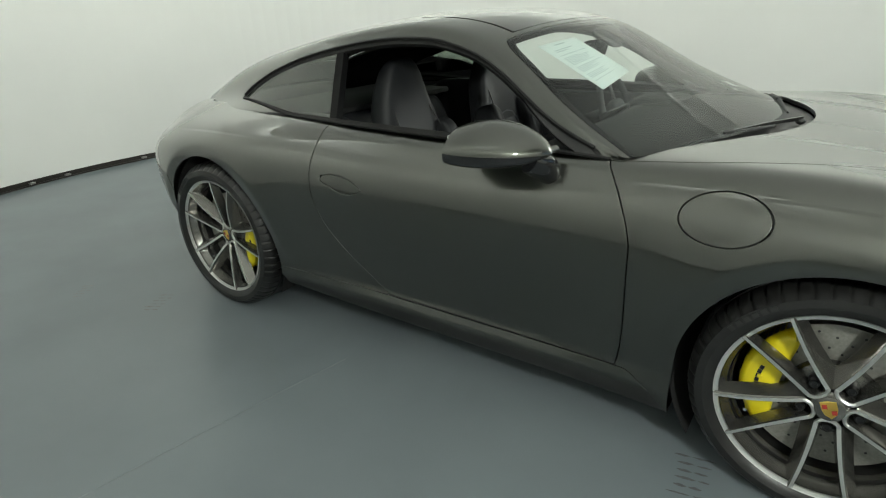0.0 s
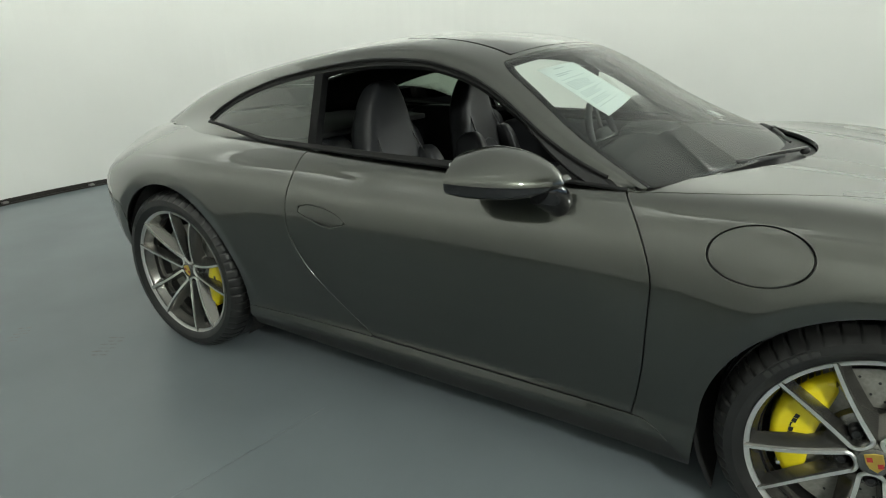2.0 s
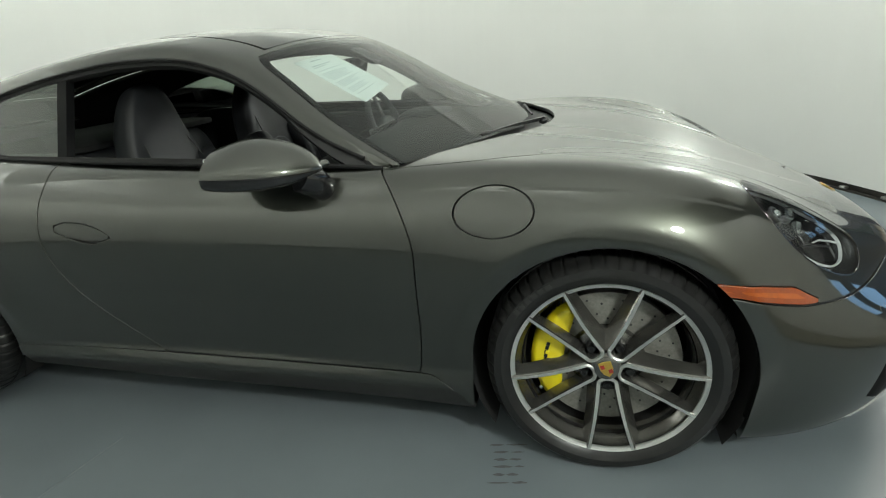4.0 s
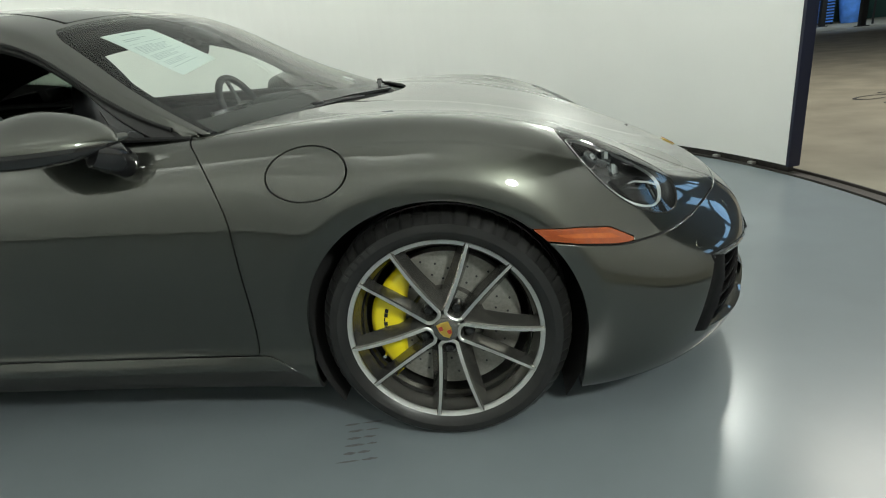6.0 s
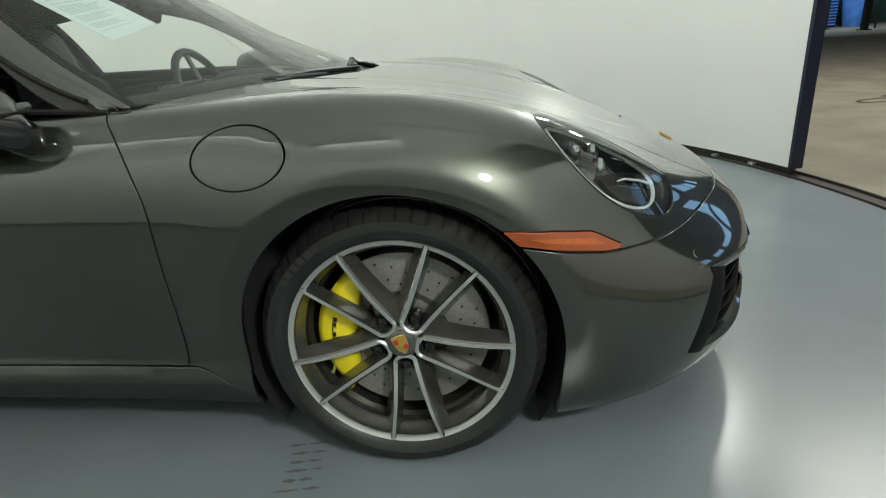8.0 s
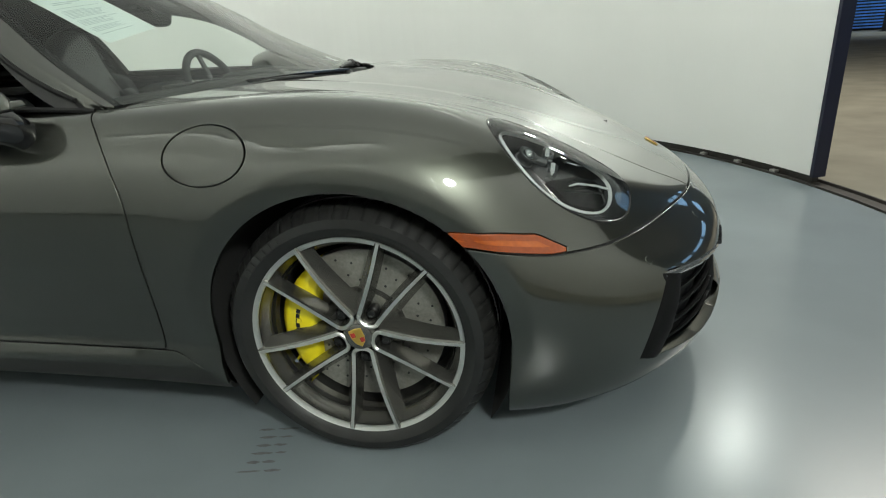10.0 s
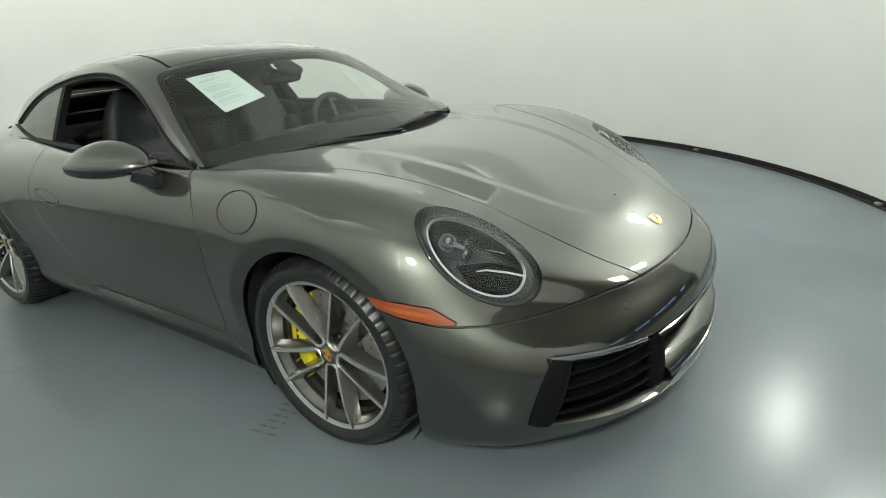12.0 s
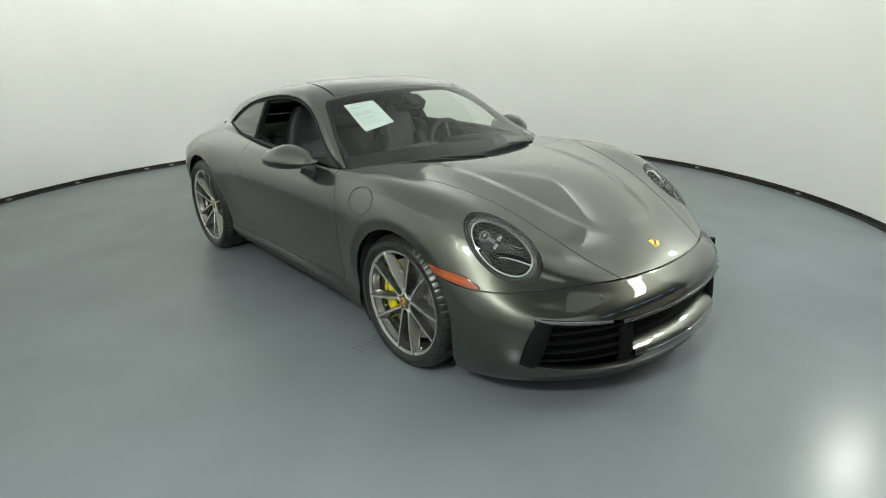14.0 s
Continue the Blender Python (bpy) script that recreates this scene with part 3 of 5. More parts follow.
UPPER_SHOULDER = [(-3.29, 0, 0.885), (-3.23, 0.4, 0.887), (-3.03, 0.62, 0.855), (-2.8, 0.765, 0.862), (-2.45, 0.815, 0.888), (-1.95, 0.845, 0.872), (-1.6, 0.85, 0.862), (-1.1, 0.845, 0.853), (-0.6, 0.84, 0.85), (-0.33, 0.84, 0.87), (0, 0.835, 0.875), (0.32, 0.8, 0.81), (0.6, 0.655, 0.66), (0.83, 0.4, 0.57), (0.9, 0, 0.575)]
BELT_LINE = [(-3.2, 0, 0.925), (-3.13, 0.32, 0.918), (-2.96, 0.48, 0.922), (-2.77, 0.57, 0.928), (-2.45, 0.62, 0.935), (-1.95, 0.755, 0.922), (-1.6, 0.795, 0.908), (-1.1, 0.81, 0.896), (-0.6, 0.8, 0.888), (-0.33, 0.77, 0.9), (0, 0.745, 0.898), (0.3, 0.7, 0.835), (0.52, 0.57, 0.715), (0.76, 0.37, 0.61), (0.84, 0, 0.615)]
HOOD_EDGE = [(-3.1, 0, 0.945), (-3.04, 0.25, 0.935), (-2.92, 0.36, 0.945), (-2.75, 0.42, 0.95), (-2.45, 0.48, 0.97), (-1.95, 0.6, 0.93), (-1.6, 0.62, 0.92), (-1.1, 0.62, 0.91), (-0.6, 0.62, 0.905), (-0.33, 0.6, 0.905), (0, 0.57, 0.882), (0.28, 0.53, 0.82), (0.48, 0.45, 0.748), (0.7, 0.3, 0.658), (0.76, 0, 0.65)]
HOOD_QUARTER = [(-3, 0, 0.945), (-2.96, 0.15, 0.945), (-2.86, 0.2, 0.955), (-2.7, 0.22, 0.96), (-2.45, 0.3, 0.98), (-1.95, 0.35, 0.95), (-1.6, 0.35, 0.93), (-1.1, 0.35, 0.92), (-0.6, 0.35, 0.925), (-0.33, 0.32, 0.918), (0, 0.3, 0.892), (0.26, 0.28, 0.838), (0.44, 0.24, 0.775), (0.64, 0.16, 0.693), (0.68, 0, 0.688)]
HOOD_CENTRE = [(-2.9, 0, 0.955), (-2.88, 0, 0.955), (-2.8, 0, 0.96), (-2.65, 0, 0.965), (-2.4, 0, 0.98), (-1.95, 0, 0.95), (-1.6, 0, 0.93), (-1.1, 0, 0.92), (-0.6, 0, 0.93), (-0.33, 0, 0.922), (0, 0, 0.897), (0.25, 0, 0.843), (0.42, 0, 0.785), (0.6, 0, 0.712), (0.62, 0, 0.702)]
BODY = [PAN_EDGE, BOTTOM_EDGE, LOWER_SIDE, MIDDLE_SIDE, UPPER_SIDE, SHOULDER, UPPER_SHOULDER, BELT_LINE, HOOD_EDGE, HOOD_QUARTER, HOOD_CENTRE]
CABIN_BELT = [(-0.6, 0.792, 0.884), (-0.76, 0.806, 0.892), (-0.95, 0.81, 0.894), (-1.35, 0.805, 0.902), (-1.76, 0.78, 0.912), (-2.15, 0.725, 0.918), (-2.52, 0.69, 0.915), (-2.98, 0.6, 0.862)]
GLASS_MIDDLE = [(-0.61, 0.795, 0.895), (-0.86, 0.75, 0.975), (-1.05, 0.72, 1.075), (-1.4, 0.705, 1.09), (-1.8, 0.685, 1.075), (-2.2, 0.63, 1.035), (-2.55, 0.588, 0.970), (-3, 0.5, 0.888)]
ROOF_RAIL = [(-0.6, 0.79, 0.9), (-0.885, 0.71, 1.025), (-1.13, 0.635, 1.175), (-1.46, 0.6, 1.225), (-1.85, 0.585, 1.21), (-2.25, 0.555, 1.136), (-2.63, 0.51, 1.056), (-3.06, 0.42, 0.932)]
SCREEN_EDGE = [(-0.55, 0.765, 0.895), (-0.83, 0.68, 1.03), (-1.1, 0.595, 1.203), (-1.46, 0.55, 1.268), (-1.87, 0.52, 1.234), (-2.28, 0.478, 1.174), (-2.69, 0.435, 1.084), (-3.09, 0.34, 0.938)]
ROOF_QUARTER = [(-0.36, 0.45, 0.912), (-0.7, 0.42, 1.05), (-1.03, 0.37, 1.25), (-1.45, 0.33, 1.302), (-1.9, 0.31, 1.264), (-2.33, 0.28, 1.190), (-2.73, 0.25, 1.10), (-3.11, 0.2, 0.940)]
ROOF_CENTRE = [(-0.25, 0, 0.92), (-0.62, 0, 1.075), (-0.98, 0, 1.262), (-1.45, 0, 1.312), (-1.92, 0, 1.27), (-2.36, 0, 1.196), (-2.76, 0, 1.105), (-3.13, 0, 0.942)]
CABIN = [CABIN_BELT, GLASS_MIDDLE, ROOF_RAIL, SCREEN_EDGE, ROOF_QUARTER, ROOF_CENTRE]
car = empty("car")
tagged(car, "dark grey metallic two-door sports coupe parked on the floor", "car")
FRONT_Z, REAR_X, REAR_Z = 0.333, -2.45, 0.351


def smooth_table(f, lo, hi, n=240, passes=25):
    """A rounded version of a broken line."""
    t = np.linspace(lo, hi, n)
    g = f(t)
    for _ in range(passes):
        g[1:-1] = (g[:-2] + 2 * g[1:-1] + g[2:]) / 4
    return lambda x: np.interp(x, t, g)


def bump01(t, a, b, soft):
    return 1 / (1 + np.exp(-(t - a) / soft)) * 1 / (1 + np.exp((t - b) / soft))


def flare(d):
    """Outward lift of the wheel arch lip by the distance from the arch's edge."""
    return np.interp(d, [-0.04, 0.0, 0.020, 0.046, 0.056, 0.09, 0.13, 0.18, 0.25], [-0.006, -0.004, 0.001, 0.0068, 0.0072, 0.0052, 0.0026, 0.0006, 0.0])


CREASE = smooth_table(lambda z: np.interp(z, [0.10, 0.14, 0.225, 0.245, 0.295, 0.36, 0.52, 0.6], [0.0, 0.0, 0.012, 0.012, -0.013, -0.011, 0.0, 0.0]), 0.10, 0.60, 500, 25)
FLARE = smooth_table(flare, -0.04, 0.30, 400, 40)


def dress(S, TU, TV):
    """Fine forms on the body: hood creases, arch lips, side crease above the sill."""
    V = S.V.copy()
    u, v = S.P[:, 0], S.P[:, 1]
    w = np.clip((v - 8.56) / 0.26, 0, 1)
    V += S.N * (0.007 * w * w * (3 - 2 * w) * bump01(u, 9.0, 12.4, 0.35))[:, None]
    for cx, cz, r in ((0.0, FRONT_Z, 0.376), (REAR_X, REAR_Z, 0.396)):
        d = np.hypot(V[:, 0] - cx, np.maximum(V[:, 2] - cz, 0)) - r
        k = (np.abs(V[:, 1]) > 0.6) * (v > 1.2) * (v < 5.5) * np.clip((V[:, 2] - 0.30) / 0.15, 0, 1)
        V[:, 1] += k * FLARE(d)
    side = bump01(V[:, 0], -2.0, -0.45, 0.2) * (np.abs(V[:, 1]) > 0.6) * (v < 5.5)
    V[:, 1] += side * CREASE(V[:, 2])
    return Sheet.grid(V.reshape(len(TU), len(TV), 3), TU, TV)


TU, TV = np.linspace(0, 14, 14 * 40 + 1), np.unique(np.round(np.concatenate([np.linspace(0, 8.4, 185), np.linspace(8.4, 9.0, 41), np.linspace(9.0, 10, 23)]), 6))
body = dress(Sheet.grid(surface(BODY, TU, TV, (True, True), (False, True)), TU, TV), TU, TV)
GU, GV = np.linspace(0, 7, 7 * 30 + 1), np.linspace(0, 5, 5 * 20 + 1)
CAB3 = surface(CABIN, GU, GV, (False, False), (False, True))
cabin = Sheet.grid(CAB3, GU, GV)


def outward(S):
    """Turns the sheet so that its normals point away from the car's middle."""
    k = np.sum(S.N * (S.V - np.array([S.V[:, 0].mean(), 0, 0.5])), 1).mean()
    return S if k > 0 else Sheet(S.V, -S.N, S.P, S.T[:, ::-1])


body, cabin = outward(body), outward(cabin)


def joined(a, b):
    """Two sheets welded into one where they touch."""
    V, N, P = np.concatenate([a.V, b.V]), np.concatenate([a.N, b.N]), np.concatenate([a.P, b.P])
    T = np.concatenate([a.T, b.T + len(a.V)])
    key = np.round(V / 2e-5).astype(np.int64)
    key[np.abs(V[:, 1]) < 1e-4, 1] = 0
    _, first, inv = np.unique(key, axis=0, return_index=True, return_inverse=True)
    T = inv.ravel()[T]
    T = T[(T[:, 0] != T[:, 1]) & (T[:, 1] != T[:, 2]) & (T[:, 0] != T[:, 2])]
    N = N[first]
    V = V[first]
    mid = np.abs(V[:, 1]) < 1e-4
    N[mid, 1] = 0
    return Sheet(V, N, P[first], T)


def both(S):
    return joined(S, S.mirrored())


def arch(cx, cz, r):
    def f(V, P):
        dx, dz = V[:, 0] - cx, V[:, 2] - cz
        low = np.abs(dx) - r - np.where(dx > 0, 0.07, 0.0) * dz + np.where(dx < 0, 0.03, 0) * dz
        d = np.where(dz > 0, np.hypot(dx, dz) - r, low)
        return np.where(np.abs(V[:, 1]) > 0.4, d, 1.0)
    return f


def hood_rear(y):
    return -0.185 - 0.40 * (np.abs(y) / 0.76) ** 2


def open_top(V, P):
    return -np.maximum(np.maximum(V[:, 0] - hood_rear(V[:, 1]), (7.0 - P[:, 1]) * 0.08), -2.92 - V[:, 0])


def seam_z(x):
    return np.interp(x, [0.2, 0.29, 0.37, 0.46, 0.585, 0.69, 0.79, 0.85, 0.95], [0.590, 0.580, 0.566, 0.549, 0.546, 0.551, 0.562, 0.560, 0.556])


def hood_y(x):
    return np.interp(x, [-0.6, -0.35, -0.21, -0.03, 0.25, 0.39, 0.50, 0.63, 0.742, 0.846, 0.9], [0.80, 0.765, 0.725, 0.635, 0.548, 0.517, 0.490, 0.453, 0.412, 0.358, 0.33])


seam_z, hood_y = smooth_table(seam_z, 0.2, 0.95), smooth_table(hood_y, -0.6, 0.9)


def in_door(V, P):
    x, z = V[:, 0], V[:, 2]
    back = -1.752 + 0.30 * (np.maximum(0, 0.70 - z) / 0.42) ** 1.8
    fore = -0.522 - 0.097 * (np.maximum(0, z - 0.66) / 0.22) ** 1.7 - 0.02 * (np.maximum(0, 0.5 - z) / 0.23) ** 2
    return np.maximum(np.maximum(back - x, x - fore), 0.276 + 0.004 * np.maximum(0, -1.2 - x) / 0.3 - z)


def in_bumper(V, P):
    return np.maximum(V[:, 2] - seam_z(V[:, 0]), 0.15 - V[:, 0])


def in_hood(V, P):
    return np.maximum(np.abs(V[:, 1]) - hood_y(V[:, 0]), seam_z(V[:, 0]) - V[:, 2])


def in_sill(V, P):
    return np.maximum(V[:, 2] - 0.2745 - 0.004 * np.maximum(0, -1.2 - V[:, 0]) + 0.10 * np.clip((V[:, 0] + 0.52) / 0.13, 0, 1) ** 1.6, np.maximum(V[:, 0] + 0.1, -2.2 - V[:, 0]))


def in_fuel(V, P):
    return (np.hypot((V[:, 0] + 0.302) / 0.107, (V[:, 2] - 0.788 - 0.04 * (V[:, 0] + 0.302)) / 0.064) - 1) * 0.075


HL_C = np.array([0.478, 0.703, 0.703])
HL_1 = np.array([0.325, -0.075, -0.232])
HL_1 = HL_1 / np.linalg.norm(HL_1)
HL_2 = np.array([0.09, -0.235, 0.03])
HL_2 = HL_2 - HL_1 * (HL_2 @ HL_1)
HL_2 = HL_2 / np.linalg.norm(HL_2)
HL_N = np.cross(HL_1, HL_2)
HL_N = HL_N if HL_N[0] > 0 else -HL_N


def headlamp(scale):
    def f(V, P):
        d = V - HL_C
        e = np.hypot(d @ HL_1 / (0.205 * scale), d @ HL_2 / (0.126 * scale)) - 1
        return np.where(np.abs(d @ HL_N) < 0.2, e * 0.13, 1.0)
    return f


def in_marker(V, P):
    x, z = V[:, 0], V[:, 2]
    top = np.interp(x, [0.2, 0.35, 0.43, 0.49], [0.622, 0.611, 0.597, 0.562])
    return np.maximum(np.maximum(z - top, seam_z(x) + 0.0025 - z), np.maximum(x - 0.493, 0.15 - x))


def in_intake(V, P):
    y, z = np.abs(V[:, 1]), V[:, 2]
    top = np.interp(y, [0, 0.45, 0.76], [0.425, 0.430, 0.466])
    bottom = np.interp(y, [0, 0.31, 0.42, 0.6, 0.8], [0.252, 0.25, 0.205, 0.215, 0.25])
    return np.maximum(np.maximum(z - top, bottom - z), 0.672 + 0.27 * (z - 0.26) - V[:, 0])


def in_tail(V, P):
    return np.maximum(np.maximum(V[:, 2] - 0.775, 0.715 - V[:, 2]), V[:, 0] + 2.99)


def in_rear_bumper(V, P):
    return np.maximum(V[:, 2] - 0.64 + 0.1 * (V[:, 0] + 3.0), V[:, 0] + 2.80)


def in_handle(V, P):
    x, z = V[:, 0] + 1.590, V[:, 2] - 0.722 - 0.012 * (V[:, 0] + 1.59)
    up = np.interp(x, [-0.1, -0.06, 0.0, 0.05, 0.085, 0.102], [0.024, 0.034, 0.030, 0.018, 0.0, -0.014])
    low = np.interp(x, [-0.1, -0.06, 0.0, 0.035, 0.065, 0.102], [0.004, -0.012, -0.032, -0.036, -0.028, -0.016])
    return np.maximum(np.maximum(z - up, low - z), np.abs(x) - 0.102)


shell = body.cut(arch(0.0, FRONT_Z, 0.376))[1]
shell = shell.cut(arch(REAR_X, REAR_Z, 0.396))[1]
shell, under_glass = shell.cut(open_top)
inner = shell.cut(headlamp(1.0))[1].cut(in_intake)[1].moved(-0.014)
panel("inner_body", both(inner), BLACK, car, "black inner body behind the panel joints", 0)
cowl = under_glass.cut(lambda V, P: -0.72 - V[:, 0])[0].moved(-0.022)
panel("cowl", both(cowl), BLACK, car, "black plastic cowl at the windscreen foot", 0)

hood, rest = shell.cut(lambda V, P: np.where(V[:, 0] > -0.7, in_hood(V, P), 1.0) + 0.0033)[0], shell.cut(lambda V, P: np.where(V[:, 0] > -0.7, in_hood(V, P), 1.0) - 0.0033)[1]
panel("hood", both(hood), PAINT, car)
bumper, rest = rest.split(in_bumper)
bumper, intake = bumper.split(in_intake, -0.0)[1], bumper.cut(in_intake)[0]
def in_lip(V, P):
    return V[:, 2] - np.interp(np.abs(V[:, 1]), [0, 0.45, 0.7, 0.8], [0.206, 0.200, 0.185, 0.12])


lip_skin, bumper = bumper.cut(in_lip)
panel("front_bumper", both(bumper), PAINT, car, depth=0.03)
# skin below the intake, coloured dark for the shade under the nose
panel("front_lip", both(lip_skin.moved(-0.003)), SHADED_SKIRT, car, "dark lower front lip with underside shade put into the colour", 0)
panel("intake_back", both(intake.moved(-0.07)), GRILLE, car, "black grille backing", 0)
tail, rest = rest.split(in_tail, 0.001)
panel("tail_light", both(tail), TAILRED, car, "dark red tail light strip")
rbump, rest = rest.split(in_rear_bumper)
panel("rear_bumper", both(rbump), PAINT, car)
sill, rest = rest.split(in_sill, 0.0028)
door, rest = rest.split(in_door)
handle_hole, door = door.cut(lambda V, P: in_handle(V, P) + 0.0026)[0], door.cut(lambda V, P: in_handle(V, P) - 0.0026)[1]
fender, quarter = rest.cut(lambda V, P: V[:, 0] + 1.0)[::-1]
lamp_glass = fender.cut(headlamp(0.985))[0]
fender = fender.cut(headlamp(1.0))[1]
marker = fender.cut(lambda V, P: in_marker(V, P) + 0.0024)[0]
fender = fender.cut(lambda V, P: in_marker(V, P) - 0.0024)[1]
flap = fender.cut(lambda V, P: in_fuel(V, P) + 0.0027)[0]
fender_r = fender.cut(lambda V, P: in_fuel(V, P) - 0.0027)[1]

for side in ("left", "right"):
    m = (lambda S: S) if side == "left" else (lambda S: S.mirrored())
    panel("front_fender", m(fender if side == "left" else fender_r), PAINT, car)
    panel("rear_quarter", m(quarter), PAINT, car)
    panel("sill", m(sill.cut(lambda V, P: 0.226 - V[:, 2])[0]), PAINT, car)
    panel("side_skirt", m(sill.cut(lambda V, P: V[:, 2] - 0.2255)[0].moved(-0.004)), SHADED_SKIRT, car, "lower side skirt with its downward shade put into the colour")
    door_ob = panel("door", m(door), PAINT, car)
    grip = Sheet(handle_hole.V.copy(), handle_hole.N, handle_hole.P, handle_hole.T)
    dep = np.clip(-(grip.V[:, 2] - 0.712) / 0.02, 0, 1) * np.clip((0.06 - np.abs(grip.V[:, 0] + 1.575)) / 0.03, 0, 1)
    grip.V = grip.V - grip.N * (0.012 * dep)[:, None]
    panel("door_handle", m(grip), PAINT, door_ob)
    lens = panel("side_marker", m(marker.moved(0.002)), AMBER, car, "orange side marker lens")
    panel("lens_strip", m(marker.cut(lambda V, P: in_marker(V, P) + 0.014)[0].moved(0.0035)), AMBERLIT, lens, "lighter orange inner strip", 0)
    if side == "right":
        panel("fuel_flap", flap.mirrored(), PAINT, car)

# ---- headlamps ----
def lamp_point(a, s, depth):
    return HL_C + HL_1 * (0.205 * s * math.cos(a)) + HL_2 * (0.126 * s * math.sin(a)) + HL_N * depth


def nearest_on(S, p):
    i = np.argmin(np.sum((S.V - p) ** 2, 1))
    return S.V[i], S.N[i]


def edge_loop(s, n=72, lift=0.0):
    """Points of the body surface round the headlamp, found along the lamp's axis."""
    out = []
    for i in range(n):
        p = lamp_point(2 * math.pi * i / n, s, 0)
        d = body.V - p
        q = d - np.outer(d @ HL_N, HL_N)
        j = np.argsort(np.sum(q * q, 1) + 10.0 * (np.abs(d @ HL_N) > 0.2))[:6]
        w = 1 / (np.sqrt(np.sum(q[j] ** 2, 1)) + 1e-4)
        out.append(p + HL_N * (np.sum((d[j] @ HL_N) * w) / w.sum() + lift))
    out = np.array(out)
    for _ in range(3):
        out = (np.roll(out, 1, 0) + 2 * out + np.roll(out, -1, 0)) / 4
    return out


def stack_loops(loops, cap=False):
    n = len(loops[0])
    V = np.concatenate(loops)
    F = []
    for k in range(len(loops) - 1):
        for i in range(n):
            j = (i + 1) % n
            F.append((k * n + i, k * n + j, (k + 1) * n + j, (k + 1) * n + i))
    if cap:
        c = len(V)
        V = np.concatenate([V, loops[-1].mean(0)[None]])
        F += [((len(loops) - 1) * n + i, (len(loops) - 1) * n + (i + 1) % n, c) for i in range(n)]
    return V, F


def blend_loop(loop, s, depth):
    c = loop.mean(0)
    return c + (loop - c) * s - HL_N * depth


def side_mesh(name, V, F, mat, parent, flip, label="", smooth=True):
    V = np.array(V) * np.array([1, -1 if flip else 1, 1])
    return mesh_ob(name, V, [f[::-1] for f in F] if flip else F, mat, parent, smooth, label)


def ball(c, r, squash=None, n=20):
    bm = bmesh.new()
    bmesh.ops.create_uvsphere(bm, u_segments=n, v_segments=n // 2, radius=r, matrix=Matrix.Translation(c) @ (squash or Matrix()))
    return bm


def bm_side(bm, flip):
    if flip:
        bmesh.ops.scale(bm, vec=(1, -1, 1), verts=bm.verts[:])
        bmesh.ops.reverse_faces(bm, faces=bm.faces[:])
    return bm


LOOP = edge_loop(1.0)
LF = Matrix((tuple(HL_1) + (0,), tuple(HL_2) + (0,), tuple(HL_N) + (0,), (0, 0, 0, 1))).transposed()


def in_lamp(a, b, d):
    """A point in the lamp: along its length and breadth, and d above its glass plane."""
    return Vector(HL_C + HL_1 * a + HL_2 * b + HL_N * (d + 0.035))


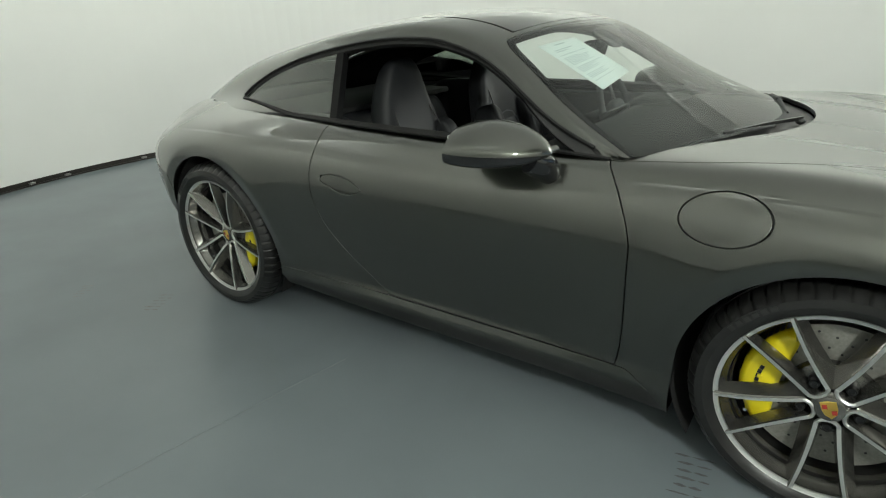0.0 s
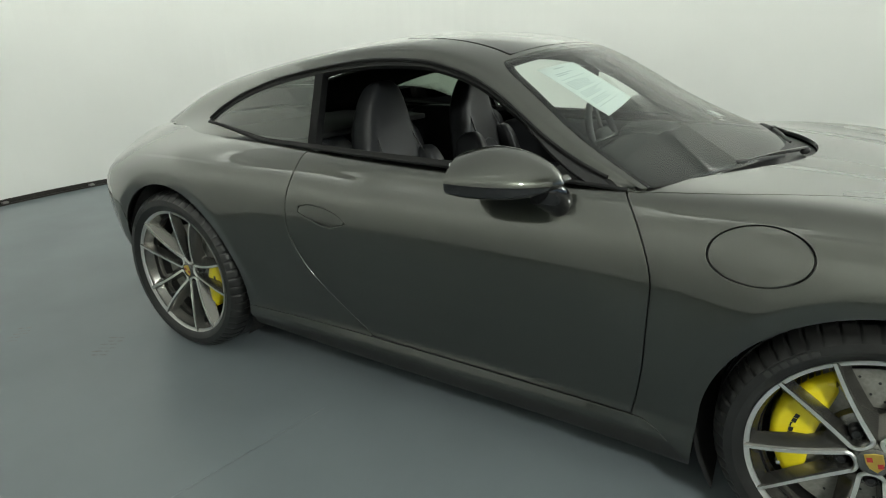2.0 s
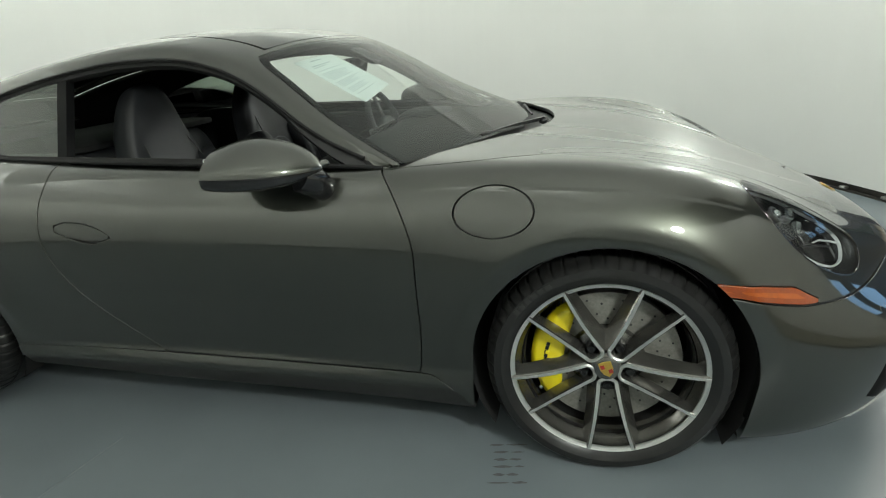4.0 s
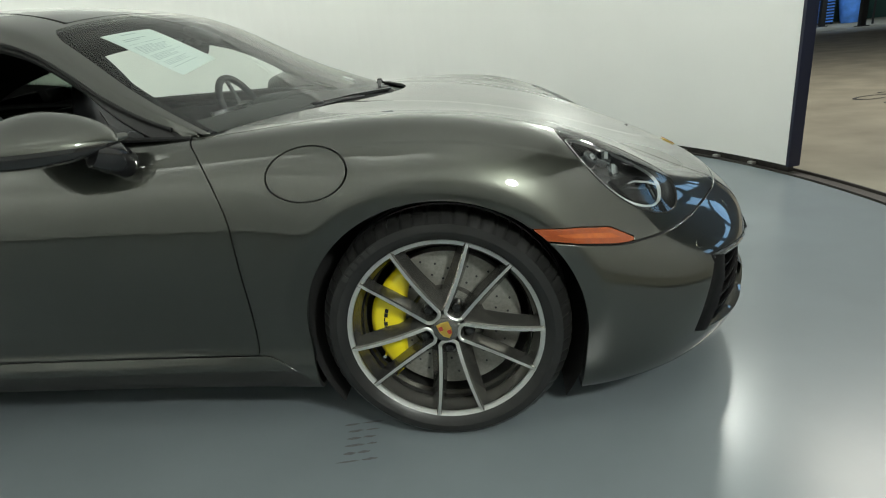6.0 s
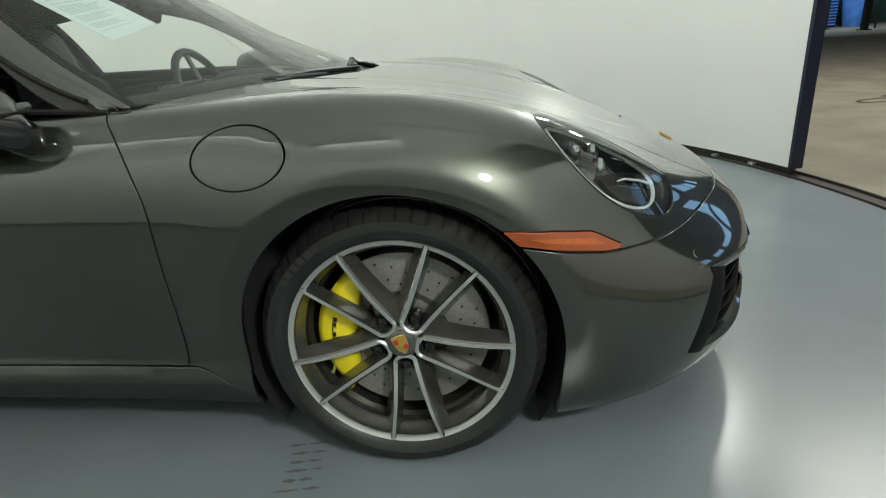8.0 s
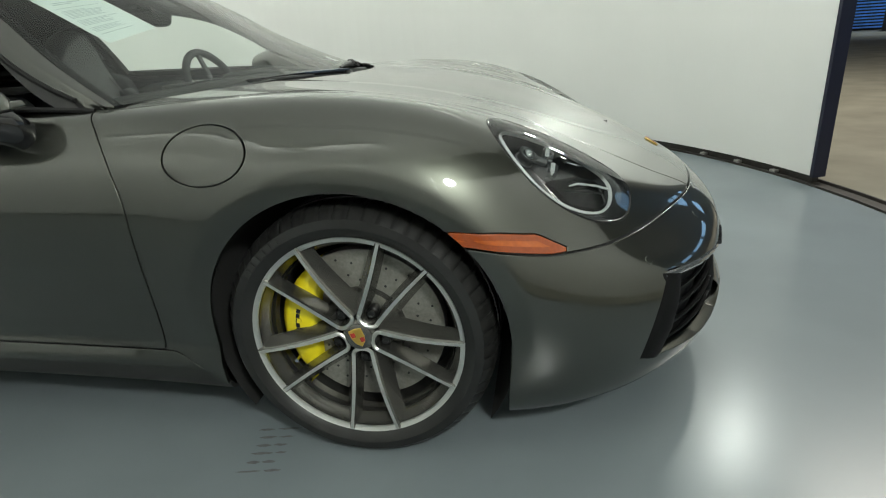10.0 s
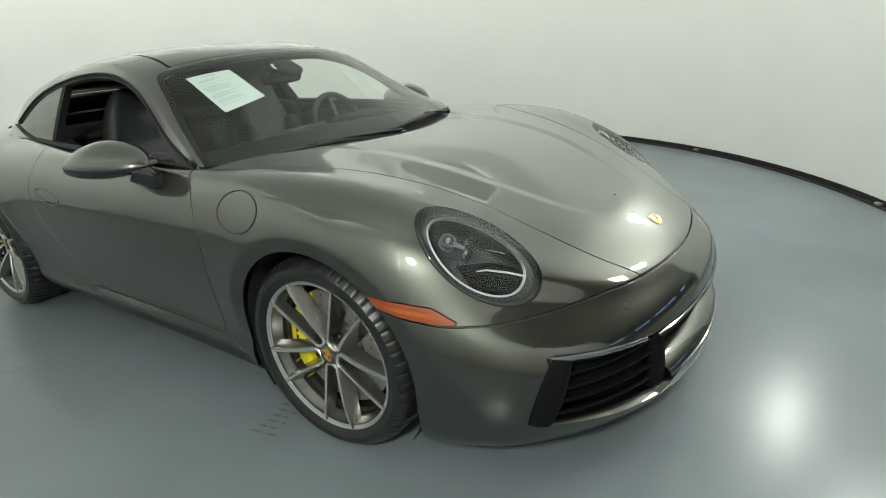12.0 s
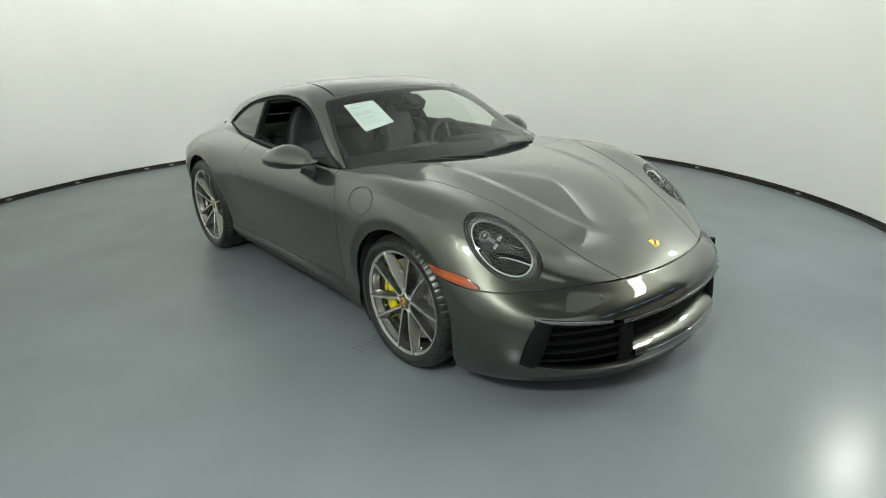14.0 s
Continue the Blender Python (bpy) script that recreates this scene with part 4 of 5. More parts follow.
for flip in (False, True):
    lamp = new("headlight")
    lamp.parent = car
    tagged(lamp, "oval clear headlight with dark inner bezel")
    side_mesh("bucket", *stack_loops([blend_loop(LOOP, 0.742, 0.016), blend_loop(LOOP, 0.70, 0.034), blend_loop(LOOP, 0.62, 0.052), blend_loop(LOOP, 0.4, 0.060)], True), LAMPDARK, lamp, flip)
    side_mesh("rim", *stack_loops([blend_loop(LOOP, 1.0, 0.012), blend_loop(LOOP, 0.998, -0.001), blend_loop(LOOP, 0.975, -0.002), blend_loop(LOOP, 0.955, 0.006)]), GLOSSBLACK, lamp, flip)
    side_mesh("light_ring", *stack_loops([blend_loop(LOOP, 0.780, 0.016), blend_loop(LOOP, 0.775, 0.010), blend_loop(LOOP, 0.760, 0.010), blend_loop(LOOP, 0.742, 0.022)]), LAMPWHITE, lamp, flip)
    side_mesh("bezel", *stack_loops([blend_loop(LOOP, 0.957, 0.004), blend_loop(LOOP, 0.93, 0.012), blend_loop(LOOP, 0.86, 0.017), blend_loop(LOOP, 0.783, 0.015)]), BEZEL, lamp, flip)
    V, F = lamp_glass.V, lamp_glass.T
    d = V - HL_C
    e = 1 - np.clip(np.hypot(d @ HL_1 / 0.202, d @ HL_2 / 0.1245), 0, 1) ** 2
    V = V + np.outer(0.010 * e, HL_N)
    side_mesh("lens", V, [tuple(t) for t in F], LAMPGLASS, lamp, flip)
    part("projector", bm_side(ball(in_lamp(-0.083, -0.021, -0.042), 0.017), flip), LAMPLENS, lamp, "round clear projector lens")
    part("reflector", lathe([(0.024, 0.0), (0.023, 0.005), (0.018, 0.004), (0.019, -0.016), (0.024, -0.016)], 32), LAMPGREY, lamp).matrix_local = (Matrix.Diagonal((1, -1 if flip else 1, 1, 1)) @ Matrix.Translation(in_lamp(-0.083, -0.021, -0.040)) @ LF @ pose(0, 0, 0, 90, 0, 0))
    for a, b, sx, sy, turn in ((-0.034, 0.016, 0.030, 0.036, 20), (-0.017, -0.028, 0.026, 0.038, 20)):
        part("crystal", bm_side(box(sx, sy, 0.022, Matrix.Translation(in_lamp(a, b, -0.036)) @ LF @ pose(0, 0, 0, 22, 18, turn), 0.007, 1), flip), LAMPLENS, lamp, "clear faceted lamp crystal", smooth=False)
    part("crystal_link", bm_side(tube([in_lamp(-0.075, -0.02, -0.044), in_lamp(-0.035, -0.008, -0.042)], 0.009, 8), flip), LAMPGREY, lamp)
    part("reflector", bm_side(tube([in_lamp(-0.023 + 0.014 * math.cos(q * math.pi / 8), -0.079 + 0.012 * math.sin(q * math.pi / 8), -0.034) for q in range(16)], 0.0016, 5, True), flip), CHROME, lamp)
    low = [in_lamp(-0.022, -0.066, -0.044), in_lamp(0.048, 0.006, -0.040), in_lamp(0.10, 0.035, -0.040), in_lamp(0.145, 0.045, -0.042), in_lamp(0.15, 0.0, -0.048), in_lamp(0.12, -0.05, -0.052), in_lamp(0.05, -0.085, -0.052)]
    bm = bmesh.new()
    top = [bm.verts.new(p) for p in low]
    under = [bm.verts.new(p - Vector(HL_N) * 0.012) for p in low]
    bm.faces.new(top)
    bm.faces.new(under[::-1])
    for q in range(len(low)):
        bm.faces.new((top[q], under[q], under[(q + 1) % len(low)], top[(q + 1) % len(low)]))
    bmesh.ops.recalc_face_normals(bm, faces=bm.faces[:])
    part("lower_cover", bm_side(bm, flip), GLOSSBLACK, lamp, "black lower lamp cover", smooth=False)
    base = [in_lamp(0.03, -0.052, -0.034), in_lamp(0.05, -0.031, -0.030), in_lamp(0.10, 0.003, -0.030), in_lamp(0.148, 0.032, -0.034)]
    part("light_bar", bm_side(tube(base, [0.0015, 0.0026, 0.003, 0.003], 8), flip), LAMPWHITE, lamp, "bright light bar low in the lamp")
    part("name_bar", bm_side(tube([in_lamp(0.018, 0.023, -0.028), in_lamp(0.065, 0.052, -0.03)], 0.0018, 6), flip), CHROME, lamp, "thin bright bar in place of lettering")

# ---- front intake ----

def nose_line(z, inset, y0=0.0, y1=0.72, n=22):
    """Points round the bumper's nose at a height, set back by inset."""
    sel = body.V[(np.abs(body.V[:, 2] - z) < 0.008) & (body.V[:, 0] > 0.5)]
    ys = np.linspace(y0, y1, n)
    o = np.argsort(sel[:, 1])
    xs = np.interp(ys, sel[o, 1], sel[o, 0])
    for _ in range(12):
        xs[1:-1] = (xs[:-2] + 2 * xs[1:-1] + xs[2:]) / 4
    return [(x - inset, y, z) for x, y in zip(xs, ys)]


grille = new("intake_grille")
grille.parent = car
tagged(grille, "black horizontal grille slats in the front intake")
for flip in (False, True):
    k = np.array([1, -1 if flip else 1, 1])
    for z, y0 in ((0.262, 0.44), (0.305, 0.43), (0.348, 0.42), (0.390, 0.42)):
        part("slat", tube([Vector(np.array(p) * k) for p in nose_line(z, 0.035, y0, 0.73)], 0.013, 6, flat=0.45), GRILLE, grille)
    part("upright", tube([Vector(np.array(nose_line(z, 0.042, 0.385, 0.4, 2)[0]) * k) for z in (0.21, 0.28, 0.35, 0.425)], 0.032, 10, flat=0.5), GRILLE, grille)
    part("end_cheek", tube([Vector(np.array(nose_line(z, 0.016, y, y + 0.01, 2)[0]) * k) for z, y in ((0.245, 0.765), (0.32, 0.762), (0.39, 0.752), (0.450, 0.732))], 0.042, 12, flat=0.35), GRILLE, grille)
    drl = [Vector(np.array(nose_line(0.426 + 0.026 * t, 0.006, 0.486 + 0.27 * t, 0.5 + 0.27 * t, 2)[0]) * k) for t in np.linspace(0, 1, 14)]
    part("running_light", tube(drl, 0.008, 8), DRLM, grille, "clear running light strip")
    part("light_housing", tube([p + Vector((-0.026, 0, -0.006)) for p in drl], 0.019, 8), GRILLE, grille)
for z in (0.33, 0.375):
    pts = nose_line(z, 0.05, 0.0, 0.36, 12)
    pts = [(x, -y, zz) for x, y, zz in pts[::-1]] + pts[1:]
    part("slat", tube(pts, 0.010, 6, flat=0.5), GRILLE, grille)
pts = nose_line(0.418, 0.0, 0.0, 0.44, 40)
pts = [(x, -y, zz) for x, y, zz in pts[::-1]] + pts[1:]
part("trim_edge", tube(pts, 0.007, 8), GLOSSBLACK, grille)
# body-coloured shelf in the middle of the intake
rows = []
for t in np.linspace(0, 1, 14):
    z, inset = 0.243 + 0.060 * math.sin(t * math.pi / 2) ** 1.2, 0.001 + 0.115 * (1 - math.cos(t * math.pi / 2))
    pts = nose_line(0.25, inset, 0.0, 0.37, 18)
    rows.append([(x, -y, z) for x, y, _ in pts[::-1]] + [(x, y, z) for x, y, _ in pts[1:]])
m = len(rows[0])
part_shelf = mesh_ob("intake_shelf", [p for r in rows for p in r], [(i * m + j, i * m + j + 1, (i + 1) * m + j + 1, (i + 1) * m + j) for i in range(len(rows) - 1) for j in range(m - 1)], PAINT, car)
pts = nose_line(0.125, -0.004, 0.0, 0.62, 30)
pts = [(x, -y, zz) for x, y, zz in pts[::-1]] + pts[1:]
part("lip", tube([(x - 0.012, y, 0.108) for x, y, z in pts], 0.020, 8, flat=0.6), BLACK, car, "black lower front lip")
for x, y, z in ((0.68, 0.763, 0.494), (0.84, 0.488, 0.515)):
    for k in (1, -1):
        c, nrm = nearest_on(body, np.array([x, y, z]))
        m = Matrix.Diagonal((1, k, 1, 1)) @ Matrix.Translation(Vector(c.tolist()) + Vector(nrm.tolist()) * 0.0004) @ Vector(nrm.tolist()).to_track_quat("Y", "Z").to_matrix().to_4x4()
        bm = lathe([(0.0, 0.0010), (0.0085, 0.0008), (0.0095, 0.0), (0.0105, -0.002)], 24)
        bmesh.ops.transform(bm, matrix=m, verts=bm.verts[:])
        bmesh.ops.recalc_face_normals(bm, faces=bm.faces[:])
        part("parking_sensor", bm, PAINT, car, "small round parking sensor in the bumper")
badge = new("hood_badge")
badge.parent = car
tagged(badge, "small gold shield badge on the hood")
bp, bn = nearest_on(body, np.array([0.798, 0.0, 0.622]))
BM = Matrix.Translation((float(bp[0]), 0, float(bp[2]) + 0.001)) @ Vector((float(bn[0]), 0, float(bn[2]))).to_track_quat("Z", "X").to_matrix().to_4x4()


def shield(w, h, t, m):
    bm = bmesh.new()
    out = [(-0.5, 0.5), (0.0, 0.56), (0.5, 0.5), (0.5, 0.0), (0.36, -0.34), (0.0, -0.6), (-0.36, -0.34), (-0.5, 0.0)]
    a = [bm.verts.new(m @ Vector((x * w, y * h, 0))) for x, y in out]
    b = [bm.verts.new(m @ Vector((x * w * 0.92, y * h * 0.92, t))) for x, y in out]
    bm.faces.new(b)
    for i in range(8):
        bm.faces.new((a[i], a[(i + 1) % 8], b[(i + 1) % 8], b[i]))
    bmesh.ops.recalc_face_normals(bm, faces=bm.faces[:])
    return bm


def crest(parent, m, w, h):
    part("plate", shield(w, h, 0.003, m), GOLD, parent, smooth=False)
    for dx, dy in ((-0.25, 0.22), (0.25, -0.2)):
        part("field", box(w * 0.34, h * 0.3, 0.001, m @ pose(dx * w, dy * h, 0.0036)), RED, parent, smooth=False)
    part("field", box(w * 0.2, h * 0.24, 0.001, m @ pose(0, 0, 0.0042)), GLOSSBLACK, parent, smooth=False)


crest(badge, BM, 0.046, 0.056)

# ---- cabin ----
def window_top(u):
    return np.interp(u, [0, 0.3, 0.81, 1.59, 2.15, 2.71, 3.3, 3.9, 4.7, 5.2, 5.58, 5.8, 5.92, 7], [0.55, 0.80, 1.11, 1.45, 1.72, 1.90, 1.88, 1.78, 1.69, 1.52, 1.28, 1.05, 0.7, -1])


window_top = smooth_table(window_top, 0, 7, 400, 30)


def window_foot(u):
    return 0.05 + 0.75 * np.clip((u - 4.6) / 1.35, 0, 1) ** 1.6


def screen_edge(u):
    return 2.62 + 0.16 * u


def in_window(m):
    def f(V, P):
        u, v = P[:, 0], P[:, 1]
        return np.maximum(np.maximum(v - window_top(u) + m, window_foot(u) + m * 0.6 - v), 0.25 + m - u) * 0.1
    return f


def in_screen(m):
    def f(V, P):
        u, v = P[:, 0], P[:, 1]
        c = np.clip((u - 1.6) / 0.4, 0, 1)
        return np.maximum((screen_edge(u) + m + 0.25 * c**3 - v) * 0.12, (u - 1.98 + m * 0.35) * 0.35)
    return f


def in_rear_glass(m):
    def f(V, P):
        u, v = P[:, 0], P[:, 1]
        return np.maximum((3.25 + m - v) * 0.12, np.maximum(4.75 + m * 0.4 - u, u - 6.25 + m * 0.4) * 0.35)
    return f


def in_roof_panel(V, P):
    u, v = P[:, 0], P[:, 1]
    return np.maximum((3.42 - v) * 0.12, np.maximum(2.04 - u, u - 3.15) * 0.4)


screen = cabin.cut(in_screen(0.02))[0]
roof = cabin.cut(in_screen(0.0))[1]
side_hole = roof.cut(in_window(0.0))[0]
roof = roof.cut(in_window(0.0))[1]
rear_glass = roof.cut(in_rear_glass(0.03))[0]
roof = roof.cut(in_rear_glass(0.0))[1]
roof_panel = roof.cut(lambda V, P: in_roof_panel(V, P) + 0.0035)[0]
roof = roof.cut(lambda V, P: in_roof_panel(V, P) - 0.0035)[1]
roof = roof.cut(lambda V, P: np.where((P[:, 0] < 3.9) & (P[:, 1] < 0.06), -1.0, 1.0) * 0.01)[1]
panel("roof", both(roof), PAINT, car, depth=0.02)
panel("sunroof", both(roof_panel), ROOFGLASS, car, "dark glass sunroof panel")
lining = cabin.cut(in_screen(0.12))[1].cut(in_window(0.1))[1].cut(in_rear_glass(0.1))[1].moved(-0.022)
panel("roof_lining", both(lining), CARPET, car, "black cloth roof lining", 0)
frit = both(screen.cut(in_screen(0.20))[1].moved(-0.004))
panel("screen_border", frit, GLOSSBLACK, car, "black border round the windscreen", 0)
screen_ob = panel("windscreen", both(screen), SCREEN_GLASS, car, "clear raked windscreen", 0)
screen_ob.visible_shadow = False
rg = panel("rear_window", both(rear_glass), TINT_GLASS, car, "tinted rear window", 0)
rg.visible_shadow = False

ring = side_hole.cut(in_window(0.12))[1]
hole = side_hole.cut(in_window(0.10))[0]
pillar = hole.cut(lambda V, P: np.maximum(3.93 - P[:, 0], P[:, 0] - 4.03) * 0.4)[0]
quarter_glass = hole.cut(lambda V, P: (4.015 - P[:, 0]) * 0.4)[0]
door_hole = hole.cut(lambda V, P: (P[:, 0] - 3.95) * 0.4)[0]
sail = door_hole.cut(lambda V, P: (P[:, 0] - 0.95 - 0.55 * (P[:, 1] - 0.5)) * 0.3)[0]
for flip in (False, True):
    m = (lambda S: S.mirrored()) if flip else (lambda S: S)
    panel("window_seal", m(ring.moved(-0.003)), RUBBER, car, "black rubber window seal", 0.02)
    panel("door_pillar", m(pillar.moved(-0.004)), GRILLE, car, "black door pillar strip", 0.03)
    q = panel("quarter_window", m(quarter_glass.moved(-0.006)), TINT_GLASS, car, "tinted rear side window", 0)
    q.visible_shadow = False
    panel("mirror_sail", m(sail.moved(-0.005)), BLACK, car, "black triangular mirror plate", 0.02)


def cabin_point(u, v, lift=0.0, flip=True):
    """A point of the cabin's skin by its parameters."""
    i, j = u / GU[-1] * (len(GU) - 1), v / GV[-1] * (len(GV) - 1)
    a, b = min(int(i), len(GU) - 2), min(int(j), len(GV) - 2)
    fa, fb = i - a, j - b
    p = (CAB3[a, b] * (1 - fa) + CAB3[a + 1, b] * fa) * (1 - fb) + (CAB3[a, b + 1] * (1 - fa) + CAB3[a + 1, b + 1] * fa) * fb
    n = np.cross(CAB3[a + 1, b] - CAB3[a, b], CAB3[a, b + 1] - CAB3[a, b])
    n = n / np.linalg.norm(n)
    n = n if n[2] > 0 else -n
    p = p + n * lift
    return Vector((p[0], -p[1] if flip else p[1], p[2]))


# belt seals along the window foot
for flip in (False, True):
    pts = [cabin_point(u, float(window_foot(u)) - 0.01, 0.003, flip) for u in np.linspace(0.15, 5.85, 70)]
    part("belt_seal", tube(pts, 0.0065, 6), RUBBER, car, "black rubber belt seal")
    pts = [cabin_point(u, float(window_top(u)) + 0.02, 0.002, flip) for u in np.linspace(0.3, 5.86, 90)]
    part("roof_gutter", tube(pts, 0.006, 6), RUBBER, car, "black rubber window seal")

# ---- door mirrors ----
def mirror_shell(flip, lower):
    """Housing swept from the glass end forwards to the nose; flat-bottomed, tapering outwards."""
    V, F = [], []
    n, m = 48, 30
    k = -1 if flip else 1
    for i in range(m + 1):
        a = i / m
        s = 1 - 0.10 * ((0.30 - a) / 0.30) ** 2 if a < 0.30 else max(0.0, 1 - ((a - 0.30) / 0.70) ** 2.1) ** 0.62
        cx, cy, cz = -1.030 + 0.268 * a, 0.957 - 0.065 * a, 0.918 - 0.008 * a
        for j in range(n):
            t = 2 * math.pi * j / n
            c, d = math.cos(t), math.sin(t)
            y = 0.106 * math.copysign(abs(c) ** 0.72, c)
            up = 0.086 * abs(d) ** 0.95 * (1 - 0.48 * max(0.0, c) ** 1.1) if d > 0 else -0.046 * abs(d) ** 0.55
            rise = 1.0 if d < 0 else 0.80 + 0.20 * math.sin(min(1.0, a / 0.42) * math.pi / 2)
            V.append((cx + 0.05 * (c if c < 0 else 0) * (1 - a), k * (cy + s * y), cz + s * up * rise))
    for i in range(m):
        for j in range(n):
            f = (i * n + j, i * n + (j + 1) % n, (i + 1) * n + (j + 1) % n, (i + 1) * n + j)
            low = n * 0.5 <= j
            if low == lower:
                F.append(f if flip else f[::-1])
    if lower:
        F.append(tuple(range(n)) if not flip else tuple(range(n))[::-1])
    return V, F


for flip in (True, False):
    mir = new("door_mirror")
    mir.parent = car
    tagged(mir, "grey door mirror with a black lower half")
    mesh_ob("cap", *mirror_shell(flip, False), PAINT, mir)
    mesh_ob("base_shell", *mirror_shell(flip, True), GLOSSBLACK, mir, True, "black plastic mirror base")
    k = -1 if flip else 1
    part("mirror_glass", box(0.004, 0.13, 0.075, pose(-1.0325, k * 0.950, 0.926), 0.0015), CHROME, mir)
    part("trim_blade", tube([(-0.955, k * 1.035, 0.905), (-0.90, k * 1.018, 0.911), (-0.83, k * 0.965, 0.914), (-0.775, k * 0.885, 0.917), (-0.765, k * 0.85, 0.918)], [0.004, 0.010, 0.012, 0.012, 0.010], 12, flat=0.55), PAINT, mir)
    part("stalk", tube([(-0.815, k * 0.925, 0.888), (-0.795, k * 0.89, 0.872), (-0.785, k * 0.865, 0.848), (-0.782, k * 0.85, 0.822)], [0.038, 0.046, 0.042, 0.026], 16, flat=0.75), GLOSSBLACK, mir)

# ---- wipers ----
def wiper(tip, joint, pivot):
    w = new("wiper")
    w.parent = car
    tagged(w, "black windscreen wiper")
    t, j, p = Vector(tip), Vector(joint), Vector(pivot)
    e = j + (j - t) * 0.85
    part("blade", tube([t, (t + j) / 2 + Vector((0, 0, 0.006)), j + Vector((0, 0, 0.008)), (j + e) / 2 + Vector((0, 0, 0.006)), e], [0.004, 0.007, 0.009, 0.007, 0.004], 8), BLACK, w)
    part("arm", tube([j + Vector((0, 0, 0.014)), (j + p) / 2 + Vector((0, 0, 0.013)), p + Vector((0, 0, 0.004))], [0.006, 0.008, 0.011], 8, flat=0.6), GLOSSBLACK, w)
    part("joint_block", box(0.045, 0.02, 0.016, Matrix.Translation(j + Vector((0, 0, 0.012))) @ (j - t).to_track_quat("X", "Z").to_matrix().to_4x4(), 0.004), BLACK, w)
    part("pivot_cap", ball(p - Vector((0, 0, 0.004)), 0.016, Matrix.Diagonal((1, 1, 0.8, 1))), BLACK, w)


wiper((-0.515, -0.665, 0.893), (-0.39, -0.44, 0.903), (-0.225, -0.08, 0.908))
wiper((-0.27, -0.03, 0.922), (-0.33, 0.26, 0.918), (-0.37, 0.52, 0.895))
part("cowl_hinge", box(0.05, 0.03, 0.02, pose(-0.36, 0.47, 0.885, 0, 0, 30), 0.006), STEEL, car)

# ---- notice on the windscreen ----
sheet = new("notice_sheet")
tagged(sheet, "printed white notice sheet taped inside the windscreen", "notice")
A, B, C, D = (1.76, 3.50), (1.75, 4.13), (1.16, 4.20), (1.02, 3.64)


def on_sheet(s, t, lift):
    u = (A[0] * (1 - s) + B[0] * s) * (1 - t) + (D[0] * (1 - s) + C[0] * s) * t
    v = (A[1] * (1 - s) + B[1] * s) * (1 - t) + (D[1] * (1 - s) + C[1] * s) * t
    return cabin_point(u, v, lift)


n = 14
V = [on_sheet(i / n, j / n, -0.010) for j in range(n + 1) for i in range(n + 1)] + [on_sheet(i / n, j / n, -0.011) for j in range(n + 1) for i in range(n + 1)]
k = (n + 1) ** 2
F = [(j * (n + 1) + i, j * (n + 1) + i + 1, (j + 1) * (n + 1) + i + 1, (j + 1) * (n + 1) + i) for j in range(n) for i in range(n)]
mesh_ob("paper", V, F + [tuple(k + q for q in f[::-1]) for f in F], PAPER, sheet)
rng = random.Random(2)
lines = [(0.33, 0.06, 0.3, 0.016), (0.16, 0.17, 0.5, 0.012), (0.16, 0.205, 0.33, 0.012)]
t = 0.29
while t < 0.86:
    lines.append((0.1, t, 0.74 * rng.uniform(0.55, 1.0), 0.0075))
    t += 0.024 if rng.random() < 0.8 else 0.06
for s, t, w, h in lines:
    m = 8
    V = [on_sheet(s + w * i / m, t + h * q, -0.0092) for q in (0, 1) for i in range(m + 1)]
    mesh_ob("text_bar", V, [(i, i + 1, m + 2 + i, m + 1 + i) for i in range(m)], INK, sheet, False)

# ---- wheels ----
def spoke(ang, bend, sink):
    """One slim machined spoke with deep grey flanks, in the wheel plane (y outwards negative)."""
    rows = 14
    Vf, Vs = [], []
    for i in range(rows + 1):
        a = i / rows
        r = 0.046 + (0.256 - 0.046) * a
        side = bend * (0.0235 + 0.038 * a - 0.004 * math.sin(math.pi * a))
        face_y = -0.006 + (0.014 + sink) * (1 - a) ** 1.6
        hw = 0.0040 + 0.0012 * (1 - a)
        deep = 0.050 - 0.014 * a
        out = 0.031 - 0.008 * a
        prof = [(side - bend * hw, face_y), (side + bend * hw, face_y), (side + bend * (hw + 0.004), face_y + 0.005), (side + bend * out, face_y + deep), (side - bend * 0.014, face_y + deep), (side - bend * (hw + 0.002), face_y + 0.005)]
        Vf.append([(p, y, r) for p, y in prof])
    ca, sa = math.cos(ang - math.pi / 2), math.sin(ang - math.pi / 2)
    V, F, ids = [], [], []
    for row in Vf:
        for p, y, r in row:
            V.append((p * ca - r * sa, y, p * sa + r * ca))
    k = 6
    for i in range(rows):
        for j in range(k):
            F.append((i * k + j, i * k + (j + 1) % k, (i + 1) * k + (j + 1) % k, (i + 1) * k + j))
            ids.append(1 if j == 0 else 0)
    if bend < 0:
        F = [f[::-1] for f in F]
    return V, F, ids


